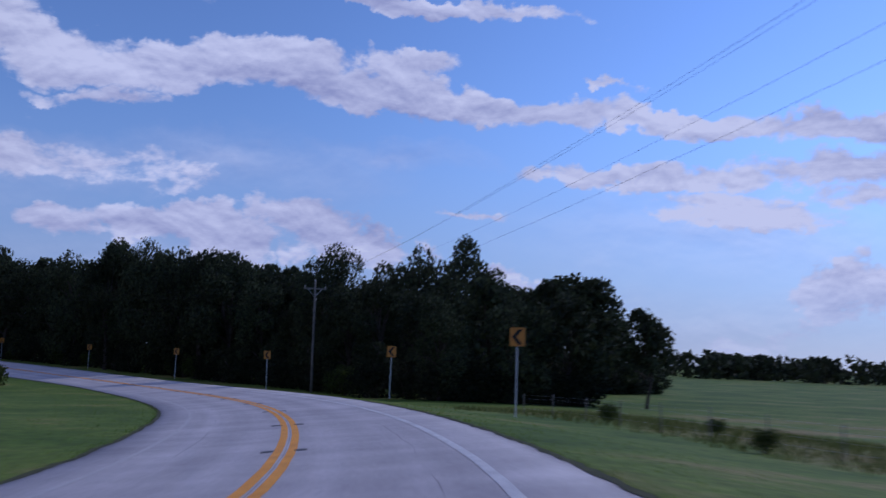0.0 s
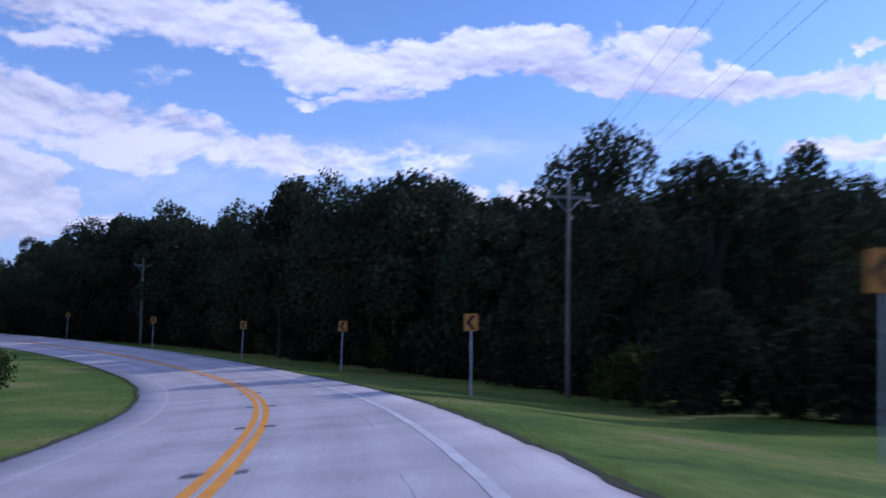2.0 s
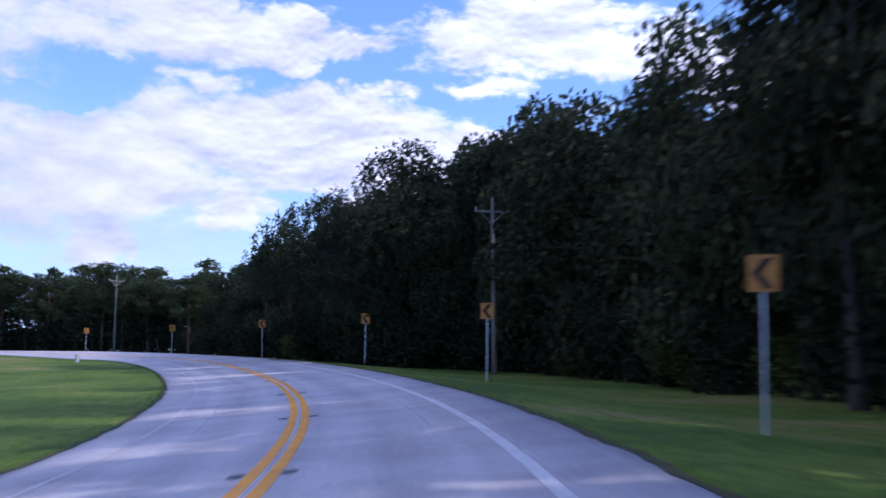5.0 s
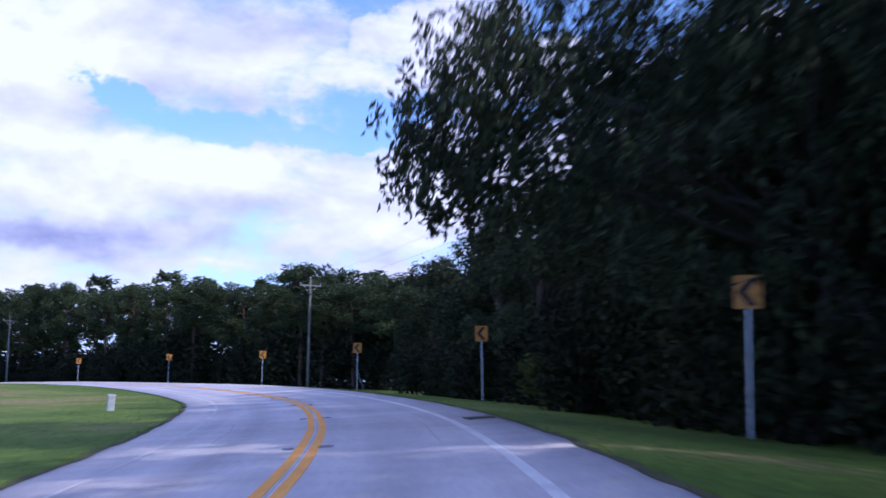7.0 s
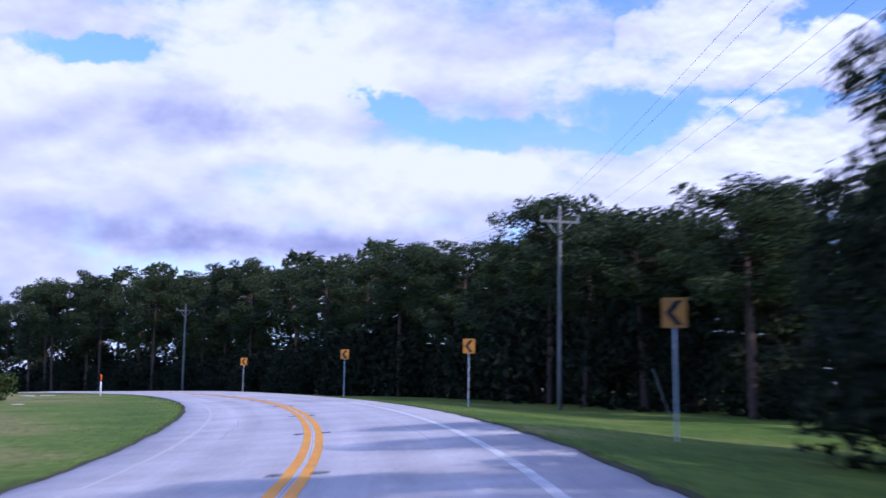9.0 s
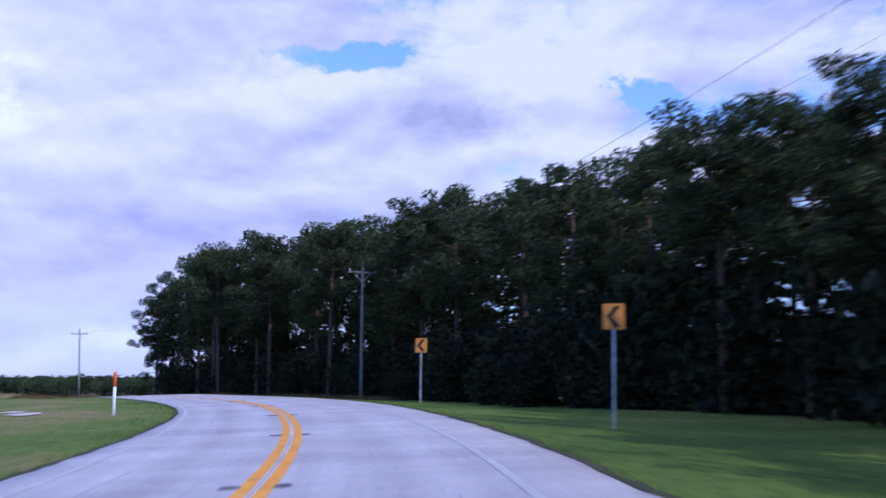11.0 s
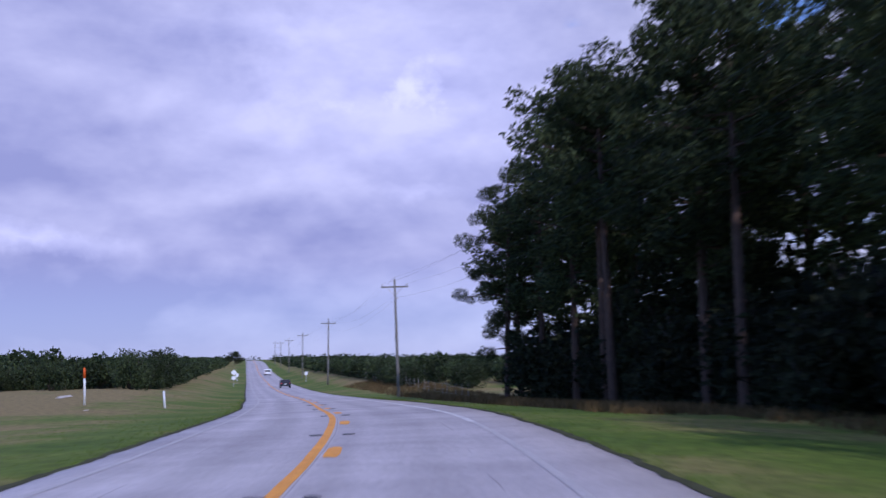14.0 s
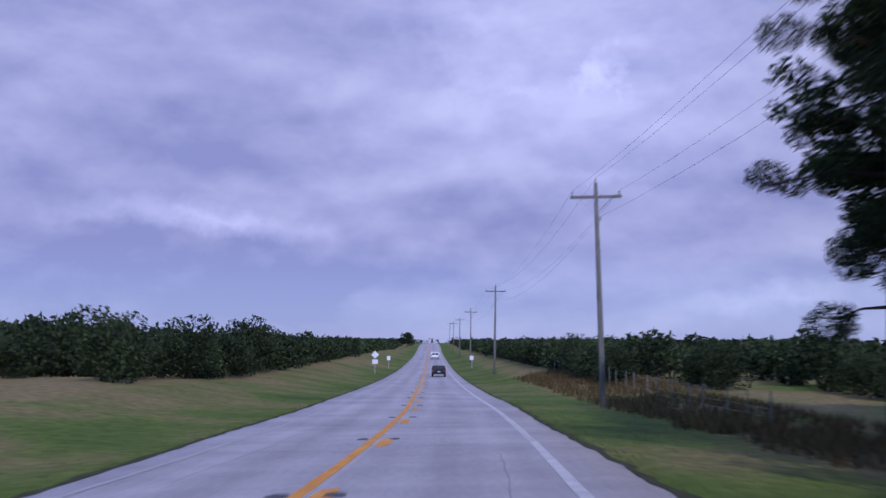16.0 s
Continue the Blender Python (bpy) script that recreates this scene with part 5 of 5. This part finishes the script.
def wire_fence(s0, s1, lat, step, label):
    ob = thing("wire_fence", label, "fence", "")
    tops = []
    s = s0
    while s <= s1:
        p = at(s, lat + rng.uniform(-0.1, 0.1))
        v, f = [], []
        hgt = rng.uniform(1.15, 1.35)
        lean = Vector((rng.uniform(-0.06, 0.06), rng.uniform(-0.06, 0.06), 0))
        tube(v, f, [p - Vector((0, 0, 0.3)), p + Vector((0, 0, hgt * 0.6)) + lean * 0.6, p + Vector((0, 0, hgt)) + lean], [0.036, 0.030, 0.026], 7)
        part("fence_post", mesh_of("fence_post", v, f, MAT_POLE, True), ob)
        tops.append(p)
        s += step
    for z in (0.35, 0.65, 0.95, 1.15):
        v, f = [], []
        tube(v, f, [p + Vector((0, 0, z)) for p in tops], [0.0022] * len(tops), 4)
        part("fence_wire", mesh_of("fence_wire", v, f, MAT_GALV), ob, "thin steel wire")


wire_fence(8, 64, -16.5, 4.5, "wire fence on weathered wooden posts along the field")
wire_fence(452, 530, -13.0, 3.2, "wire fence on thin wooden posts beside the grove")

for s, lat, k in ((34, -15.8, 0.3), (44, -19.0, 0.28), (53, -17.8, 0.36), (27, -18.0, 0.38)):
    plant("shrub", BUSHES[1], "small dark shrub in the field grass", "shrub", "shrubs in the field", at(s, lat), rng.uniform(0, 6), (k, k, k), ("stem", "foliage"))
for s, lat, k, lab in ((117, 12.7, 0.85, "rounded green shrub on the inner verge"), (322, 15.4, 0.75, "leafy light green shrub on the inner verge")):
    plant("shrub", BUSHES[1], lab, "shrub", "", at(s, lat), 1.0, (k, k, k), ("stem", "foliage"))


def sand_patch(s, lat, ln, wd, seed):
    r = random.Random(seed)
    n = 18
    x, y, z, b, h = on_line(s)
    v = []
    for k in range(n):
        c = 2 * math.pi * k / n
        q = r.uniform(0.6, 1.15)
        v.append(tuple(at(s + ln * math.cos(c) * q, lat + wd * math.sin(c) * q, 0.035)))
    v.append(tuple(at(s, lat, 0.07)))
    f = [(k, (k + 1) % n, n) for k in range(n)]
    tagged(part("sand_patch", mesh_of("sand_patch", v, f, MAT_SAND, True)), "bare pale sand patch in the grass", "sand", "sand patches in the verge")


for i, (s, lat, ln, wd) in enumerate(((343, 10.5, 2.2, 0.8), (348, 11.5, 2.0, 0.7), (339.5, 12.2, 1.3, 0.5), (315, 14.0, 1.6, 0.5), (152, 12.4, 2.0, 0.35), (446, 17.0, 2.5, 0.5), (425, 12.0, 0.5, 0.15))):
    sand_patch(s, lat, ln, wd, i)


def leaning_stake():
    ob = thing("leaning_stake", "thin pale wooden stake leaning over in the grass", "stake")
    v, f = [], []
    p = at(289, -17.5)
    h = on_line(289)[4]
    tube(v, f, [p + Vector((0, 0, -0.1)), p + Vector((math.cos(h) * -0.3 - math.sin(h) * 1.0, math.sin(h) * -0.3 + math.cos(h) * 1.0, 2.3))], [0.04, 0.03], 7)
    part("stake", mesh_of("stake", v, f, MAT_POLE), ob)


leaning_stake()

MAT_IRON = noisy(material("rusty_iron", (0.08, 0.07, 0.065), 0.7, 0.4), [(0.3, (0.05, 0.045, 0.04)), (0.7, (0.11, 0.09, 0.08))], 8.0)


def drain():
    ob = thing("drain_grate", "dark iron drain grate at the edge of the shoulder", "drain")
    x, y, z, b, h = on_line(218.6)
    bm = bmesh.new()
    for k in range(7):
        box(bm, -0.6, -0.3 + k * 0.09, 0.0, 0.6, -0.25 + k * 0.09, 0.03)
    part("grate", bm_mesh("grate", bm, MAT_IRON), ob)
    bm = bmesh.new()
    box(bm, -0.68, -0.38, 0.0, 0.68, -0.32, 0.035)
    box(bm, -0.68, 0.32, 0.0, 0.68, 0.38, 0.035)
    part("rim", bm_mesh("rim", bm, MAT_IRON), ob)
    lat = -4.5
    ob.matrix_basis = Matrix.Translation((x - math.sin(h) * lat, y + math.cos(h) * lat, z - b * lat)) @ Euler((math.atan(-b), 0, h)).to_matrix().to_4x4()


drain()


def small_sign(kind, s, lat, label):
    """Signs that stand beside the straight: seen from their white or bare backs."""
    ob = thing("road_sign", label, "road sign", "signs along the straight")
    bm = bmesh.new()
    box(bm, -0.035, -0.02, -0.3, 0.035, 0.02, 2.9 if kind == "diamond" else 2.1, 0.005)
    part("post", bm_mesh("post", bm, MAT_GALV), ob, "galvanised steel post")
    if kind == "diamond":
        d = 0.54
        v = [(0, -0.03, 2.6 + d), (-d, -0.03, 2.6), (0, -0.03, 2.6 - d), (d, -0.03, 2.6)]
        v += [(x, -0.022, z) for x, _, z in v]
        f = [(0, 1, 2, 3), (7, 6, 5, 4), (0, 4, 5, 1), (1, 5, 6, 2), (2, 6, 7, 3), (3, 7, 4, 0)]
        part("sign_panel", mesh_of("sign_panel", v, f, MAT_POSTW), ob, "pale diamond panel")
        bm = bmesh.new()
        box(bm, -0.38, -0.03, 1.35, 0.38, -0.022, 1.95, 0.003)
        part("sign_panel", bm_mesh("sign_panel", bm, MAT_POSTW), ob, "pale square panel")
    else:
        bm = bmesh.new()
        box(bm, -0.3, -0.03, 1.45, 0.3, -0.022, 2.15, 0.003)
        part("sign_panel", bm_mesh("sign_panel", bm, MAT_POSTW), ob, "pale rectangular panel")
    h = on_line(s)[4]
    ob.matrix_basis = Matrix.Translation(at(s, lat)) @ Euler((0, 0, h - math.pi / 2)).to_matrix().to_4x4()


small_sign("diamond", 561, 6.8, "pale diamond road sign with a square panel below")
small_sign("plain", 600, 6.5, "small pale rectangular road sign on a post")
small_sign("plain", 592, -7.6, "small pale rectangular sign on a steel post")

MAT_CARPAINT = material("dark_car_paint", (0.025, 0.027, 0.032), 0.25, 0.3)
MAT_VANPAINT = noisy(material("white_van_paint", (0.75, 0.75, 0.76), 0.35), [(0.3, (0.68, 0.68, 0.69)), (0.7, (0.78, 0.78, 0.79))], 1.0)
MAT_GLASS = material("dark_car_glass", (0.02, 0.022, 0.026), 0.08)
MAT_TYRE = material("black_tyre", (0.02, 0.02, 0.02), 0.8)
MAT_RIM = material("grey_rim", (0.4, 0.4, 0.42), 0.35, 0.8)
MAT_LAMP = material("red_lamp_glass", (0.45, 0.02, 0.02), 0.2)
MAT_PLATE = material("pale_plate", (0.6, 0.6, 0.6), 0.5)


def profile_body(name, outline, half, mat, taper=0.0, bevel=0.05):
    """A body pressed from a side outline (x forwards, z up), bevelled, its upper part drawn in."""
    bm = bmesh.new()
    lo = [bm.verts.new((x, -half + taper * max(0, z - 0.9), z)) for x, z in outline]
    hi = [bm.verts.new((x, half - taper * max(0, z - 0.9), z)) for x, z in outline]
    bm.faces.new(lo)
    bm.faces.new(list(reversed(hi)))
    n = len(outline)
    for k in range(n):
        bm.faces.new((lo[(k + 1) % n], lo[k], hi[k], hi[(k + 1) % n]))
    bmesh.ops.recalc_face_normals(bm, faces=bm.faces)
    bmesh.ops.bevel(bm, geom=list(bm.edges), offset=bevel, segments=2, affect="EDGES")
    return bm_mesh(name, bm, mat)


def wheels(ob, xs, half, r):
    for x in xs:
        for sd in (-1, 1):
            v, f = [], []
            tube(v, f, [(x, sd * (half - 0.24), r), (x, sd * (half - 0.22), r), (x, sd * (half - 0.02), r), (x, sd * half, r)], [r * 0.9, r, r, r * 0.9], 20)
            wh = part("wheel", mesh_of("wheel", v, f, MAT_TYRE, True), ob, "black tyre")
            v, f = [], []
            tube(v, f, [(x, sd * (half - 0.05), r), (x, sd * (half + 0.012), r)], [r * 0.6, r * 0.55], 14)
            part("rim", mesh_of("rim", v, f, MAT_RIM, True), wh, "grey metal rim")


def dark_car(s):
    ob = thing("car", "dark sedan on the far stretch of the road", "car")
    part("body", profile_body("body", [(-2.3, 0.35), (2.25, 0.32), (2.3, 0.62), (1.1, 0.88), (0.35, 1.38), (-1.0, 1.42), (-1.75, 1.0), (-2.28, 0.98)], 0.9, MAT_CARPAINT, 0.22, 0.05), ob)
    bm = bmesh.new()
    r = bmesh.ops.create_cube(bm, size=1.0)
    for v in r["verts"]:
        top = v.co.z > 0
        v.co = Vector(((-1.18 if top else -1.78) + (0.02 if v.co.x > 0 else -0.03), v.co.y * (1.15 if top else 1.4), 1.36 if top else 1.02))
    part("rear_window", bm_mesh("rear_window", bm, MAT_GLASS), ob, "dark rear window")
    for sd in (-1, 1):
        bm = bmesh.new()
        box(bm, -2.335, sd * 0.70 - 0.1, 0.74, -2.28, sd * 0.70 + 0.1, 0.86, 0.01)
        part("tail_lamp", bm_mesh("tail_lamp", bm, MAT_LAMP), ob, "red tail lamp")
    bm = bmesh.new()
    box(bm, -2.36, -0.85, 0.38, -2.27, 0.85, 0.58, 0.03)
    part("bumper", bm_mesh("bumper", bm, MAT_CARPAINT), ob)
    bm = bmesh.new()
    box(bm, -2.335, -0.17, 0.62, -2.31, 0.17, 0.74, 0.004)
    part("number_plate", bm_mesh("number_plate", bm, MAT_PLATE), ob, "pale blank plate")
    wheels(ob, (-1.45, 1.4), 0.9, 0.33)
    x, y, z, b, h = on_line(s)
    lat = -1.85
    ob.matrix_basis = Matrix.Translation((x - math.sin(h) * lat, y + math.cos(h) * lat, z - b * lat)) @ Euler((0, 0, h)).to_matrix().to_4x4()


def white_van(s):
    ob = thing("van", "white van far along the straight road", "van")
    part("cargo_box", profile_body("cargo_box", [(-2.6, 0.5), (1.3, 0.5), (1.3, 1.95), (-2.5, 1.95)], 0.98, MAT_VANPAINT, 0.0, 0.05), ob)
    part("cab", profile_body("cab", [(1.35, 0.5), (3.0, 0.5), (3.05, 0.95), (2.5, 1.15), (1.9, 1.8), (1.35, 1.9)], 0.95, MAT_VANPAINT, 0.1, 0.05), ob)
    bm = bmesh.new()
    box(bm, -2.72, -0.92, 0.38, -2.58, 0.92, 0.58, 0.02)
    part("bumper", bm_mesh("bumper", bm, MAT_IRON), ob)
    for sd in (-1, 1):
        bm = bmesh.new()
        box(bm, -2.635, sd * 0.45 - 0.41, 0.62, -2.6, sd * 0.45 + 0.41, 1.12, 0.01)
        part("rear_door", bm_mesh("rear_door", bm, MAT_VANPAINT), ob)
        bm = bmesh.new()
        box(bm, -2.60, sd * 0.45 - 0.36, 1.18, -2.54, sd * 0.45 + 0.36, 1.72, 0.01)
        part("rear_window", bm_mesh("rear_window", bm, MAT_GLASS), ob, "dark rear window")
        bm = bmesh.new()
        box(bm, -2.64, sd * 0.88 - 0.07, 0.85, -2.55, sd * 0.88 + 0.07, 1.1, 0.01)
        part("tail_lamp", bm_mesh("tail_lamp", bm, MAT_LAMP), ob, "red tail lamp")
    wheels(ob, (-1.6, 2.0), 0.98, 0.36)
    x, y, z, b, h = on_line(s)
    lat = -1.85
    ob.matrix_basis = Matrix.Translation((x - math.sin(h) * lat, y + math.cos(h) * lat, z - b * lat)) @ Euler((0, 0, h)).to_matrix().to_4x4()


dark_car(552)
plant("oak_tree", OAKS_BACK[0], "round dark tree beside the far crest of the road", "tree", "", at(892, 10.0), 0.5, (0.95, 0.95, 0.62))
white_van(700)
